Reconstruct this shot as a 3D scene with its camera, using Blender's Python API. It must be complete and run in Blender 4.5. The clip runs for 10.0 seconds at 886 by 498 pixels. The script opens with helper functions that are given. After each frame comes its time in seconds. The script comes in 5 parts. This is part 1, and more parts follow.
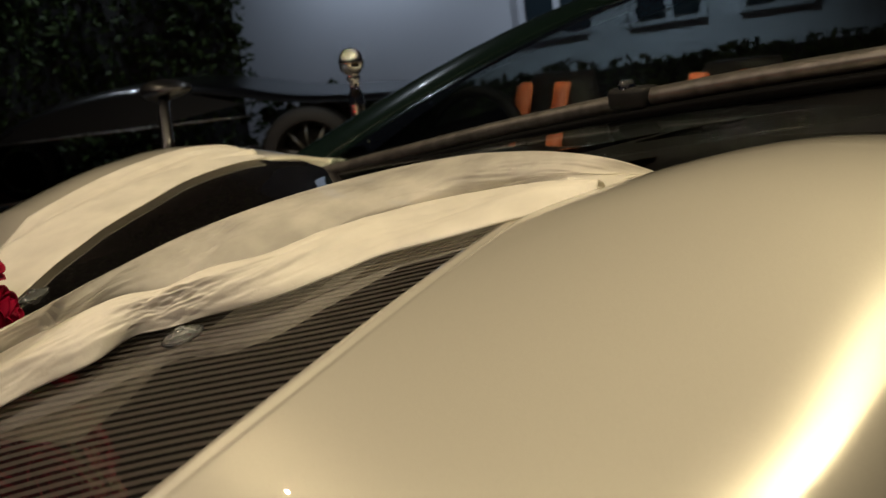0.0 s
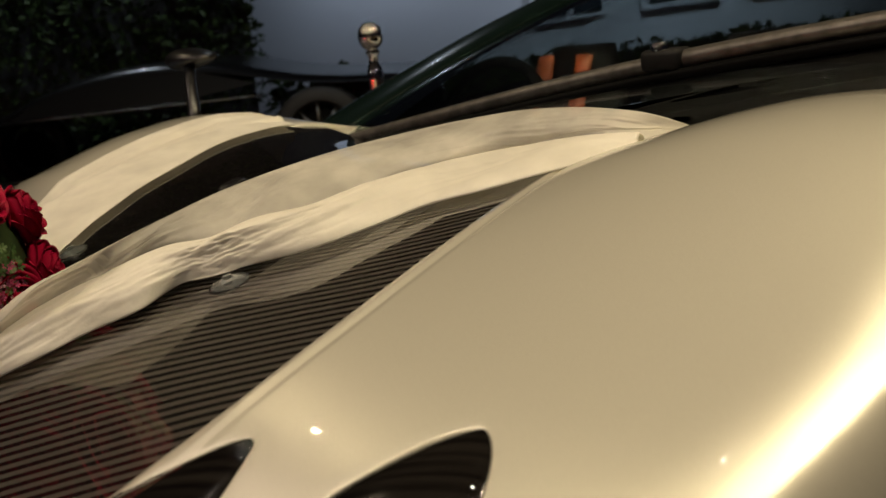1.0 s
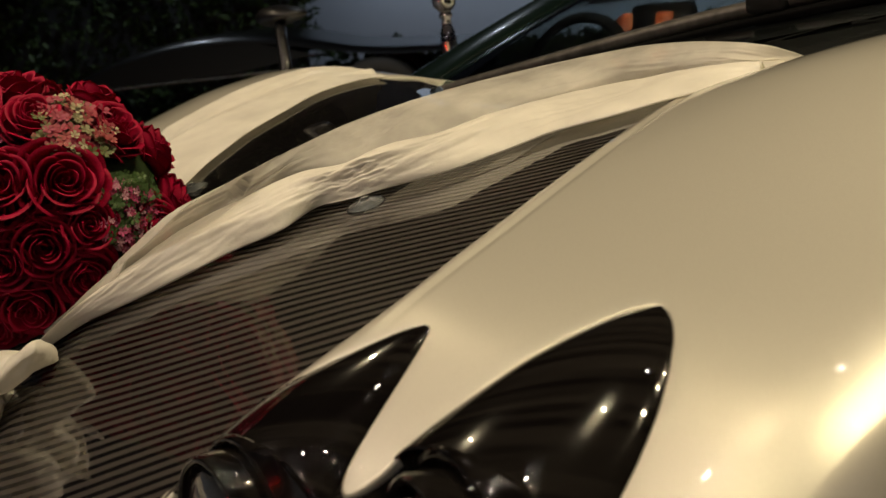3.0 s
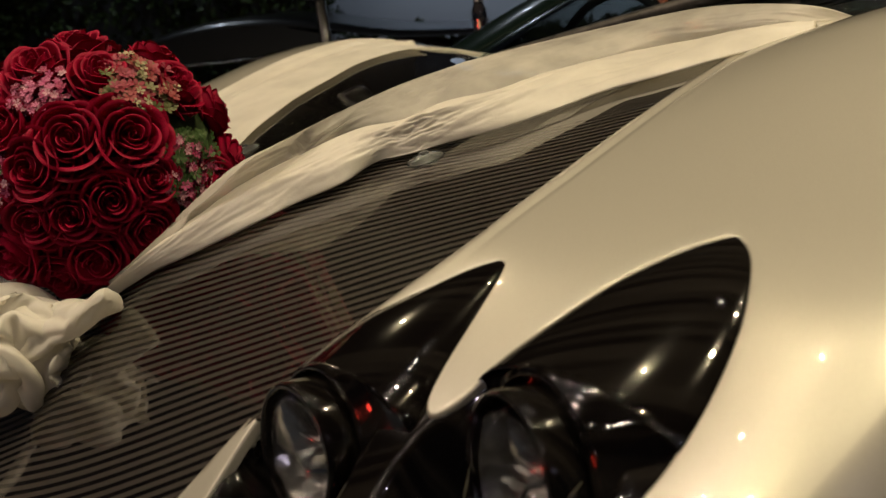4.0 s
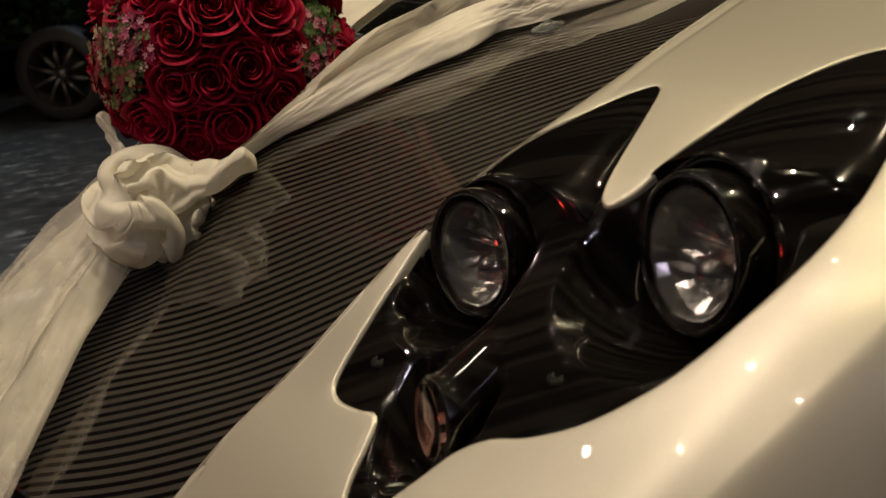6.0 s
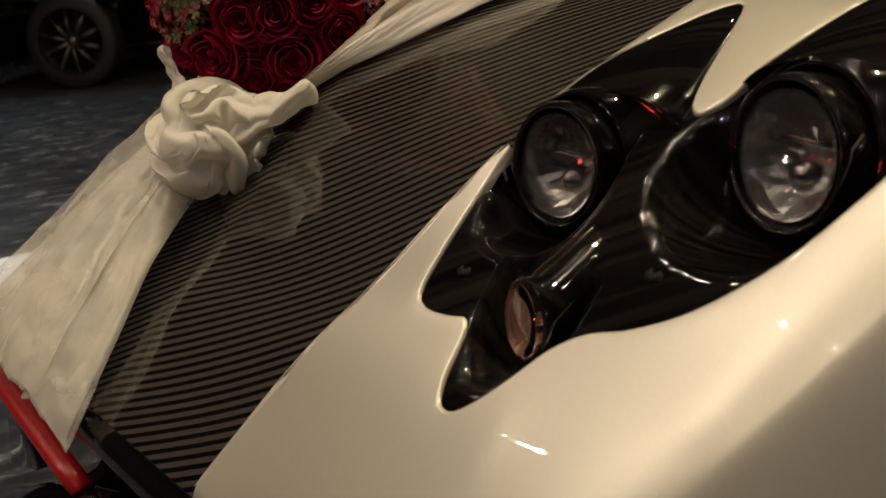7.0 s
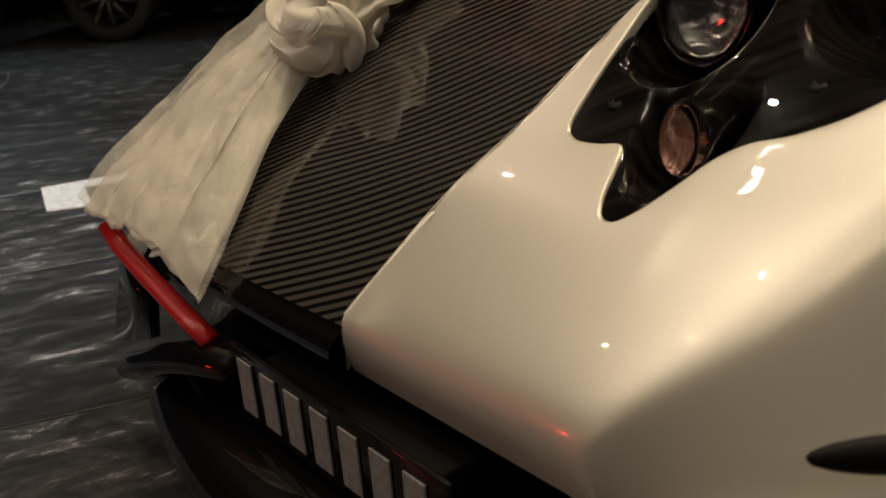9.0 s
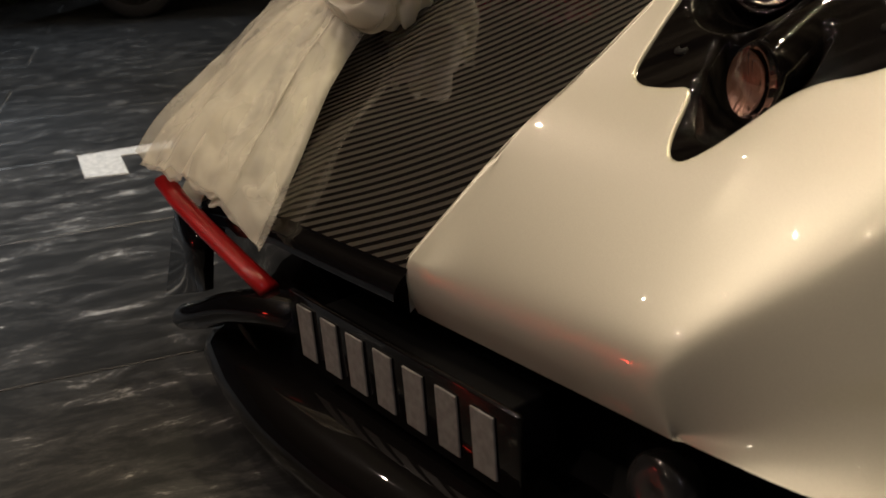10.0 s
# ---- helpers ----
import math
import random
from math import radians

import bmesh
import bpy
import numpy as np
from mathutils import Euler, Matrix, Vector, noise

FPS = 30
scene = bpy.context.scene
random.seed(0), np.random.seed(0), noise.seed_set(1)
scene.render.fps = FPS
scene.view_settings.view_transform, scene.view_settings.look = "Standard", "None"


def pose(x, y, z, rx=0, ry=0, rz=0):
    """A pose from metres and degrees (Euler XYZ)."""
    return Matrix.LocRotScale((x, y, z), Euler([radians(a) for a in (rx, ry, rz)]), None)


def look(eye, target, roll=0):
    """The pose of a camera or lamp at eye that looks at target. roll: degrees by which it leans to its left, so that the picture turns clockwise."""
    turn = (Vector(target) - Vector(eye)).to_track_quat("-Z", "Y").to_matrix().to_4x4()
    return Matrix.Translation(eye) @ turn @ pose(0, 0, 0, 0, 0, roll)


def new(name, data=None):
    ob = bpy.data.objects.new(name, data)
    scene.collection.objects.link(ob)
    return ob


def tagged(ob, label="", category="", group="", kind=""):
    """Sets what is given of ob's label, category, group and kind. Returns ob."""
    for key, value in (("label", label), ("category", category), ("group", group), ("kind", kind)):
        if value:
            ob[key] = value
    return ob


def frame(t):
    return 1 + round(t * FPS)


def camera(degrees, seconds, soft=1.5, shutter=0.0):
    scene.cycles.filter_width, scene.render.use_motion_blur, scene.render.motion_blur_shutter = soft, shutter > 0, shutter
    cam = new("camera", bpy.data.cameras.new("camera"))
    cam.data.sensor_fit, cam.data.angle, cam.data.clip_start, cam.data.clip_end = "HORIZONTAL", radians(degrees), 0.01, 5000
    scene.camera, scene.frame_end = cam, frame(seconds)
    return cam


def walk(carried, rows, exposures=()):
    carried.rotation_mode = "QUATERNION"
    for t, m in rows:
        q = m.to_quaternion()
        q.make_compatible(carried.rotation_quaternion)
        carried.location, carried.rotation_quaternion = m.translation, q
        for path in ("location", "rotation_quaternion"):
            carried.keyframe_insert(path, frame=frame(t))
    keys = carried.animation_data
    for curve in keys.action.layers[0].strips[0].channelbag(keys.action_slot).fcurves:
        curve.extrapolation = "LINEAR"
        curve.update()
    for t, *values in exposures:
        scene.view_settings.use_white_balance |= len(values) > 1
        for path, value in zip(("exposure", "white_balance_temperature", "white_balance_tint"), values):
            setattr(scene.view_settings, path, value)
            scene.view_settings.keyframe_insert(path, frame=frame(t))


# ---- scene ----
cam = camera(50.5, 10.0)
cam.data.dof.use_dof, cam.data.dof.focus_distance, cam.data.dof.aperture_fstop = True, 1.15, 7.1
PATH = [
    (0, (1.157, 0.237, 1.045), (-0.282, 1.552, 0.596), -7.5),
    (0.5, (1.15, 0.212, 1.028), (-0.281, 1.529, 0.563), -7.3),
    (1, (1.145, 0.187, 1.017), (-0.298, 1.487, 0.541), -7.2),
    (1.5, (1.142, 0.163, 1.01), (-0.309, 1.452, 0.53), -7.1),
    (2, (1.135, 0.131, 0.995), (-0.335, 1.395, 0.504), -7.2),
    (2.5, (1.128, 0.099, 0.99), (-0.358, 1.342, 0.491), -7.4),
    (4, (1.117, 0.004, 0.954), (-0.397, 1.201, 0.429), -7.1),
    (4.5, (1.118, -0.041, 0.944), (-0.397, 1.15, 0.409), -6.8),
    (5, (1.118, -0.084, 0.924), (-0.396, 1.099, 0.369), -6.8),
    (5.5, (1.119, -0.132, 0.897), (-0.398, 1.037, 0.319), -6.6),
    (7, (1.091, -0.272, 0.826), (-0.416, 0.878, 0.189), -5.8),
    (7.5, (1.082, -0.31, 0.804), (-0.418, 0.837, 0.147), -5.5),
    (8, (1.081, -0.36, 0.778), (-0.415, 0.794, 0.122), -5.3),
    (8.5, (1.078, -0.408, 0.745), (-0.427, 0.73, 0.082), -4.8),
    (9, (1.073, -0.445, 0.721), (-0.436, 0.679, 0.045), -4.7),
    (9.5, (1.068, -0.478, 0.707), (-0.448, 0.628, 0.016), -4.6),
    (10, (1.068, -0.511, 0.693), (-0.452, 0.581, -0.012), -4.5),
]
walk(cam, [(t, look(eye, target, roll)) for t, eye, target, roll in PATH])
# ---- end of path ----

# ---- world and light ----
world = bpy.data.worlds.new("night")
scene.world = world
world.use_nodes = True
bg = world.node_tree.nodes["Background"]
bg.inputs[0].default_value = (0.50, 0.55, 0.75, 1)
bg.inputs[1].default_value = 0.006


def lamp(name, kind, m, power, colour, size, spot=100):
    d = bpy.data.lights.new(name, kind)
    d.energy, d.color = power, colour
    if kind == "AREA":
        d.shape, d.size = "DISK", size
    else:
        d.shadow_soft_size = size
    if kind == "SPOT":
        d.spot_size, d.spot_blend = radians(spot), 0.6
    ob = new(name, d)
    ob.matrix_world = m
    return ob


WARM = (1.0, 0.81, 0.51)
# downlights in the canopy over the drive; (-0.3, 0.7) is added to brighten the sash
for px, py, power in ((0.4, -0.45, 44), (1.05, 0.9, 76), (1.15, 1.75, 96), (1.2, 2.4, 76), (-0.3, 0.7, 34), (-2.8, 0.95, 26)):
    lamp("downlight", "SPOT", pose(px, py, 3.5), power, WARM, 0.015, 155)
# those ahead of the nose are a little whiter; (-0.5, -0.35) is added for the knot
for px, py, power in ((0.58, -2.06, 34), (-0.85, -1.35, 48), (-1.1, -2.15, 40), (-1.5, -3.1, 28), (-2.9, -0.6, 30), (-0.5, -0.35, 30)):
    lamp("downlight", "SPOT", pose(px, py, 3.5), power, (1.0, 0.79, 0.63), 0.015, 155)
# small bright spots between them
for px, py in ((-0.2, -3.2), (0.4, -3.3), (1.0, -3.4), (-2.2, -2.2), (-0.6, 0.2), (0.1, 1.6), (1.9, -0.7), (1.9, -1.6), (-1.3, -0.5)):
    lamp("canopy_spot", "SPOT", pose(px, py, 3.5), 3.5, (1.0, 0.86, 0.66), 0.02, 150)
# added cool fill spots that brighten the floor and the hedge
for px, py, power, cone in ((-2.1, -1.1, 480, 66), (-4.6, -0.6, 340, 84), (-6.5, 3.4, 60, 90), (-2.7, 3.3, 45, 110)):
    lamp("drive_fill", "SPOT", pose(px, py, 3.5), power, (0.80, 0.90, 1.0), 0.06, cone)
# added fill from ahead, brightens the lamp bowls and the knot
lamp("front_fill", "SPOT", look((-0.6, -5.4, 2.6), (0.1, 0.4, 0.5)), 12, (1.0, 0.86, 0.64), 0.06, 60)
# added mauve fill that lifts and tints the near flank
lamp("flank_fill", "SPOT", look((4.2, -1.6, 3.4), (0.9, 0.3, 0.4)), 28, (0.92, 0.80, 1.0), 0.05, 50)
lamp("tail_light", "POINT", pose(-1.9, -3.6, 0.75), 13, (1.0, 0.05, 0.03), 0.12)


# ---- materials ----
def mat(name, base=(0.8, 0.8, 0.8), rough=0.5, metal=0.0, coat=0.0, coat_rough=0.03, sheen=0.0, trans=0.0, ior=1.5, alpha=1.0, emit=None, emit_power=0.0):
    m = bpy.data.materials.new(name)
    m.use_nodes = True
    p = m.node_tree.nodes["Principled BSDF"]
    p.inputs["Base Color"].default_value = (*base, 1)
    p.inputs["Roughness"].default_value = rough
    p.inputs["Metallic"].default_value = metal
    p.inputs["Coat Weight"].default_value = coat
    p.inputs["Coat Roughness"].default_value = coat_rough
    p.inputs["Sheen Weight"].default_value = sheen
    p.inputs["Transmission Weight"].default_value = trans
    p.inputs["IOR"].default_value = ior
    p.inputs["Alpha"].default_value = alpha
    if emit:
        p.inputs["Emission Color"].default_value = (*emit, 1)
        p.inputs["Emission Strength"].default_value = emit_power
    return m


def nd(m, kind, **kw):
    n = m.node_tree.nodes.new(kind)
    for k, v in kw.items():
        n.inputs[k.replace("_", " ")].default_value = v
    return n


def ln(m, a, b):
    m.node_tree.links.new(a, b)


def bsdf(m):
    return m.node_tree.nodes["Principled BSDF"]


def mottle(m, scale, dark, light, detail=6.0, space="Object", stretch=(1, 1, 1), lo=0.35, hi=0.65, rough=None):
    """Colour variation by noise between two base colours, and roughness with it."""
    tc = nd(m, "ShaderNodeTexCoord")
    mp = nd(m, "ShaderNodeMapping", Scale=stretch)
    no = nd(m, "ShaderNodeTexNoise", Scale=scale, Detail=detail)
    ra = nd(m, "ShaderNodeValToRGB")
    ra.color_ramp.elements[0].position, ra.color_ramp.elements[1].position = lo, hi
    ra.color_ramp.elements[0].color, ra.color_ramp.elements[1].color = (*dark, 1), (*light, 1)
    ln(m, tc.outputs[space], mp.inputs[0])
    ln(m, mp.outputs[0], no.inputs["Vector"])
    ln(m, no.outputs[0], ra.inputs[0])
    ln(m, ra.outputs[0], bsdf(m).inputs["Base Color"])
    if rough:
        mr = nd(m, "ShaderNodeMapRange")
        mr.inputs[3].default_value, mr.inputs[4].default_value = rough
        ln(m, no.outputs[0], mr.inputs[0])
        ln(m, mr.outputs[0], bsdf(m).inputs["Roughness"])
    return no


def bump(m, scale, strength, dist=0.002, detail=4.0, stretch=(1, 1, 1), space="Object"):
    tc = nd(m, "ShaderNodeTexCoord")
    mp = nd(m, "ShaderNodeMapping", Scale=stretch)
    no = nd(m, "ShaderNodeTexNoise", Scale=scale, Detail=detail)
    bu = nd(m, "ShaderNodeBump", Strength=strength, Distance=dist)
    ln(m, tc.outputs[space], mp.inputs[0])
    ln(m, mp.outputs[0], no.inputs["Vector"])
    ln(m, no.outputs[0], bu.inputs["Height"])
    ln(m, bu.outputs[0], bsdf(m).inputs["Normal"])


PAINT = mat("pearl_white_paint", (0.70, 0.675, 0.56), 0.37, 0.50, 1.0, 0.004)
bsdf(PAINT).inputs["Thin Film Thickness"].default_value = 380
bsdf(PAINT).inputs["Thin Film IOR"].default_value = 1.40
mottle(PAINT, 900, (0.68, 0.65, 0.545), (0.72, 0.69, 0.58), 2)
BLACK = mat("gloss_black_carbon", (0.010, 0.008, 0.007), 0.12, 0.0, 1.0, 0.004)
bsdf(BLACK).inputs["Specular IOR Level"].default_value = 0.10
bsdf(BLACK).inputs["Coat IOR"].default_value = 1.65
MATT = mat("black_plastic", (0.008, 0.008, 0.008), 0.55)
CABIN = mat("unlit_black_trim", (0.003, 0.003, 0.003), 0.4)
bsdf(CABIN).inputs["Specular IOR Level"].default_value = 0.03
bsdf(MATT).inputs["Specular IOR Level"].default_value = 0.15


def streaks(m, dark, light, turn, stretch):
    """Faint long streaks of the weave under the lacquer."""
    tc = nd(m, "ShaderNodeTexCoord")
    m0 = nd(m, "ShaderNodeMapping", Rotation=turn)
    mp = nd(m, "ShaderNodeMapping", Scale=stretch)
    no = nd(m, "ShaderNodeTexNoise", Scale=1.0, Detail=2, Roughness=0.5)
    ra = nd(m, "ShaderNodeValToRGB")
    ra.color_ramp.elements[0].position, ra.color_ramp.elements[1].position = 0.42, 0.72
    ra.color_ramp.elements[0].color, ra.color_ramp.elements[1].color = (*dark, 1), (*light, 1)
    ln(m, tc.outputs["Object"], m0.inputs[0])
    ln(m, m0.outputs[0], mp.inputs[0])
    ln(m, mp.outputs[0], no.inputs["Vector"])
    ln(m, no.outputs[0], ra.inputs[0])
    ln(m, ra.outputs[0], bsdf(m).inputs["Base Color"])


streaks(BLACK, (0.003, 0.0024, 0.0024), (0.016, 0.014, 0.012), (0, 0, radians(-25)), (2.5, 110, 0))
GLOSSB = mat("plain_gloss_black", (0.0035, 0.003, 0.003), 0.35, 0.0, 1.0, 0.02)
bsdf(GLOSSB).inputs["Specular IOR Level"].default_value = 0.05
RUBBER = mat("rubber", (0.02, 0.02, 0.02), 0.6)
CHROME = mat("chrome", (0.85, 0.83, 0.8), 0.08, 1.0)
REDP = mat("red_lacquer", (0.42, 0.012, 0.014), 0.3, 0, 0.6)
GLASS = mat("clear_glass", (1, 1, 1), 0.0, 0, 0, trans=1.0, ior=1.45)
SCREEN = mat("tinted_windscreen_glass", (0.62, 0.72, 0.70), 0.0, 0, 0, trans=1.0, ior=1.5)
AMBER = mat("amber_reflector", (0.15, 0.078, 0.055), 0.25, 0.5)
bump(AMBER, 260, 0.8, 0.004, 1, (1, 0.05, 0.05))
WHITEP = mat("white_plate_letter", (0.26, 0.255, 0.245), 0.5)
mottle(WHITEP, 90, (0.21, 0.205, 0.195), (0.30, 0.295, 0.28), 4)
LINE = mat("white_road_tape", (0.62, 0.60, 0.56), 0.6)
mottle(LINE, 60, (0.45, 0.44, 0.42), (0.66, 0.64, 0.6), 4)
ROSE = mat("red_rose_petal", (0.22, 0.0015, 0.018), 0.55, sheen=0.0)
bsdf(ROSE).inputs["Specular IOR Level"].default_value = 0.15
mottle(ROSE, 40, (0.23, 0.0011, 0.019), (0.41, 0.0021, 0.038), 4)
LEAF = mat("leaf_green", (0.06, 0.12, 0.03), 0.5)
mottle(LEAF, 60, (0.04, 0.09, 0.02), (0.10, 0.16, 0.05), 3)
PINK = mat("pink_floret", (0.55, 0.12, 0.25), 0.6)
HYDR = mat("faded_hydrangea", (0.4, 0.2, 0.12), 0.6)

def by_island(m, colours):
    """Each petal or floret takes one of several colours."""
    ge = nd(m, "ShaderNodeNewGeometry")
    ra = nd(m, "ShaderNodeValToRGB")
    ra.color_ramp.interpolation = "CONSTANT"
    e = ra.color_ramp.elements
    e[0].color = (*colours[0], 1)
    e[1].position, e[1].color = 1 / len(colours), (*colours[1], 1)
    for k, c in enumerate(colours[2:], 2):
        e.new(k / len(colours)).color = (*c, 1)
    ln(m, ge.outputs["Random Per Island"], ra.inputs[0])
    ln(m, ra.outputs[0], bsdf(m).inputs["Base Color"])


by_island(HYDR, [(0.24, 0.015, 0.03), (0.34, 0.06, 0.06), (0.30, 0.03, 0.05), (0.40, 0.34, 0.20), (0.20, 0.18, 0.08), (0.30, 0.04, 0.07), (0.12, 0.13, 0.04)])
by_island(PINK, [(0.50, 0.07, 0.19), (0.36, 0.03, 0.10), (0.56, 0.14, 0.27), (0.22, 0.01, 0.05), (0.60, 0.30, 0.36)])


def woven(name, lo, hi, base=(0.94, 0.91, 0.81), rough=0.36):
    """Thin cloth: some light passes through it, and between its threads what is behind shows unevenly."""
    m = mat(name, base, rough, sheen=0.3)
    dark, light = tuple(c * 0.93 for c in base), tuple(c * 1.04 for c in base)
    mottle(m, 22, dark, light, 6)
    tc = nd(m, "ShaderNodeTexCoord")
    thread = nd(m, "ShaderNodeTexNoise", Scale=420.0, Detail=3)
    crease = nd(m, "ShaderNodeTexNoise", Scale=13.0, Detail=5, Distortion=0.6)
    crease.noise_type = "RIDGED_MULTIFRACTAL"
    b1 = nd(m, "ShaderNodeBump", Strength=0.35, Distance=0.006)
    b2 = nd(m, "ShaderNodeBump", Strength=0.30, Distance=0.0012)
    for tex in (thread, crease):
        ln(m, tc.outputs["Object"], tex.inputs["Vector"])
    ln(m, crease.outputs[0], b1.inputs["Height"])
    ln(m, thread.outputs[0], b2.inputs["Height"])
    ln(m, b1.outputs[0], b2.inputs["Normal"])
    ln(m, b2.outputs[0], bsdf(m).inputs["Normal"])
    n2 = nd(m, "ShaderNodeTexNoise", Scale=9.0, Detail=6)
    mr = nd(m, "ShaderNodeMapRange")
    mr.inputs[1].default_value, mr.inputs[2].default_value = 0.35, 0.65
    mr.inputs[3].default_value, mr.inputs[4].default_value = lo, hi
    tl = nd(m, "ShaderNodeBsdfTranslucent", Color=(*base, 1))
    tp = nd(m, "ShaderNodeBsdfTransparent")
    m1, m2 = nd(m, "ShaderNodeMixShader"), nd(m, "ShaderNodeMixShader")
    m1.inputs[0].default_value = 0.28
    ln(m, tc.outputs["Object"], n2.inputs["Vector"])
    ln(m, n2.outputs[0], mr.inputs[0])
    ln(m, bsdf(m).outputs[0], m1.inputs[1])
    ln(m, tl.outputs[0], m1.inputs[2])
    ln(m, mr.outputs[0], m2.inputs[0])
    ln(m, tp.outputs[0], m2.inputs[1])
    ln(m, m1.outputs[0], m2.inputs[2])
    ln(m, m2.outputs[0], m.node_tree.nodes["Material Output"].inputs[0])
    return m


CLOTH = woven("cream_satin_organza", 0.84, 1.0)
SHEER = woven("sheer_organza", 0.30, 0.56)
TAILM = woven("layered_organza", 0.32, 0.62)
VEIL = woven("thin_veil", 0.16, 0.34)

# carbon weave: slanting rows of tows under clear lacquer
CARBON = mat("carbon_weave", (0.05, 0.045, 0.04), 0.42, 0.0, 1.0, 0.015)


def weave(m):
    uv = nd(m, "ShaderNodeUVMap")
    mp = nd(m, "ShaderNodeMapping", Rotation=(0, 0, radians(-25)))
    sx = nd(m, "ShaderNodeSeparateXYZ")
    mu = nd(m, "ShaderNodeMath")
    mu.operation = "MULTIPLY"
    mu.inputs[1].default_value = 2 * math.pi / 0.0117
    si = nd(m, "ShaderNodeMath")
    si.operation = "SINE"
    ra = nd(m, "ShaderNodeValToRGB")
    ra.color_ramp.elements[0].position, ra.color_ramp.elements[1].position = 0.35, 0.62
    ra.color_ramp.elements[0].color, ra.color_ramp.elements[1].color = (0.002, 0.0015, 0.0015, 1), (0.064, 0.056, 0.049, 1)
    m2 = nd(m, "ShaderNodeMapRange")
    m2.inputs[1].default_value, m2.inputs[2].default_value = -1, 1
    no = nd(m, "ShaderNodeTexNoise", Scale=420, Detail=2)
    mp2 = nd(m, "ShaderNodeMapping", Scale=(0.12, 1, 1))
    mx = nd(m, "ShaderNodeMix")
    mx.data_type, mx.blend_type = "RGBA", "MULTIPLY"
    mx.inputs[0].default_value = 0.25
    ln(m, uv.outputs[0], mp.inputs[0])
    ln(m, mp.outputs[0], sx.inputs[0])
    ln(m, sx.outputs[1], mu.inputs[0])
    ln(m, mu.outputs[0], si.inputs[0])
    ln(m, si.outputs[0], m2.inputs[0])
    ln(m, m2.outputs[0], ra.inputs[0])
    ln(m, mp.outputs[0], mp2.inputs[0])
    ln(m, mp2.outputs[0], no.inputs["Vector"])
    ln(m, ra.outputs[0], mx.inputs[6])
    ln(m, no.outputs[1], mx.inputs[7])
    ln(m, mx.outputs[2], bsdf(m).inputs["Base Color"])


weave(CARBON)
bsdf(CARBON).inputs["Specular IOR Level"].default_value = 0.08

FLOOR = mat("dark_veined_stone", (0.05, 0.05, 0.048), 0.35)
HEDGE = mat("hedge_leaf", (0.014, 0.024, 0.008), 0.55)
bsdf(HEDGE).inputs["Specular IOR Level"].default_value = 0.3
mottle(HEDGE, 9, (0.010, 0.022, 0.007), (0.07, 0.11, 0.035), 4)
WALLM = mat("pale_rendered_wall", (0.6, 0.6, 0.62), 0.7)
# dark grey that stands for the shade deep in the hedges
HEDGE_SHADE = mat("hedge_shade", (0.03, 0.03, 0.03), 0.8)
CARBLK = mat("black_car_paint", (0.005, 0.005, 0.006), 0.3, 0, 0.35, 0.02)


# ---- mesh helpers ----
def part(name, bm, material, parent=None, label="", smooth=True):
    me = bpy.data.meshes.new(name)
    bm.to_mesh(me)
    bm.free()
    if smooth:
        me.shade_smooth()
    me.materials.append(material)
    ob = new(name, me)
    if parent:
        ob.parent = parent
    if label:
        ob["label"] = label
    return ob


def thing(name, label, category, group="", kind="", at=(0, 0, 0)):
    ob = new(name)
    ob.location = at
    ob.empty_display_size = 0.1
    return tagged(ob, label, category, group, kind)


def spline(pts, n):
    """Catmull-Rom through points, n samples in all, evenly in the parameter."""
    p = np.array(pts, float)
    p = np.vstack([2 * p[0] - p[1], p, 2 * p[-1] - p[-2]])
    out = []
    for u in np.linspace(0, len(pts) - 1, n):
        i = min(int(u), len(pts) - 2)
        f = u - i
        a, b, c, d = p[i], p[i + 1], p[i + 2], p[i + 3]
        out.append(0.5 * (2 * b + (c - a) * f + (2 * a - 5 * b + 4 * c - d) * f**2 + (3 * b - a - 3 * c + d) * f**3))
    return np.array(out)


def smooth_table(table, n=400):
    s = spline(table, n)
    return s[:, 0], s[:, 1]


def grid(rows, closed=False, cap=False):
    """A bmesh over rows of points."""
    bm = bmesh.new()
    vs = [[bm.verts.new(tuple(map(float, p))) for p in r] for r in rows]
    m = len(vs[0])
    for a, b in zip(vs, vs[1:]):
        for j in range(m if closed else m - 1):
            k = (j + 1) % m
            try:
                bm.faces.new((a[j], a[k], b[k], b[j]))
            except ValueError:
                pass
    if cap:
        for r in (vs[0], vs[-1]):
            bm.faces.new(r)
    bmesh.ops.recalc_face_normals(bm, faces=bm.faces)
    return bm


def box(x0, x1, y0, y1, z0, z1, bevel=0.0, seg=2):
    bm = bmesh.new()
    bmesh.ops.create_cube(bm, size=1)
    for v in bm.verts:
        v.co = Vector(((x0 + x1) / 2 + v.co.x * (x1 - x0), (y0 + y1) / 2 + v.co.y * (y1 - y0), (z0 + z1) / 2 + v.co.z * (z1 - z0)))
    if bevel:
        bmesh.ops.bevel(bm, geom=bm.edges[:], offset=bevel, segments=seg, affect="EDGES", profile=0.5)
    return bm


def lathe(profile, n=32, m=Matrix()):
    """Turned solid: profile of (radius, height) round the local z axis."""
    rows = []
    for r, z in profile:
        rows.append([m @ Vector((r * math.cos(2 * math.pi * k / n), r * math.sin(2 * math.pi * k / n), z)) for k in range(n)])
    bm = grid(rows, closed=True)
    return bm


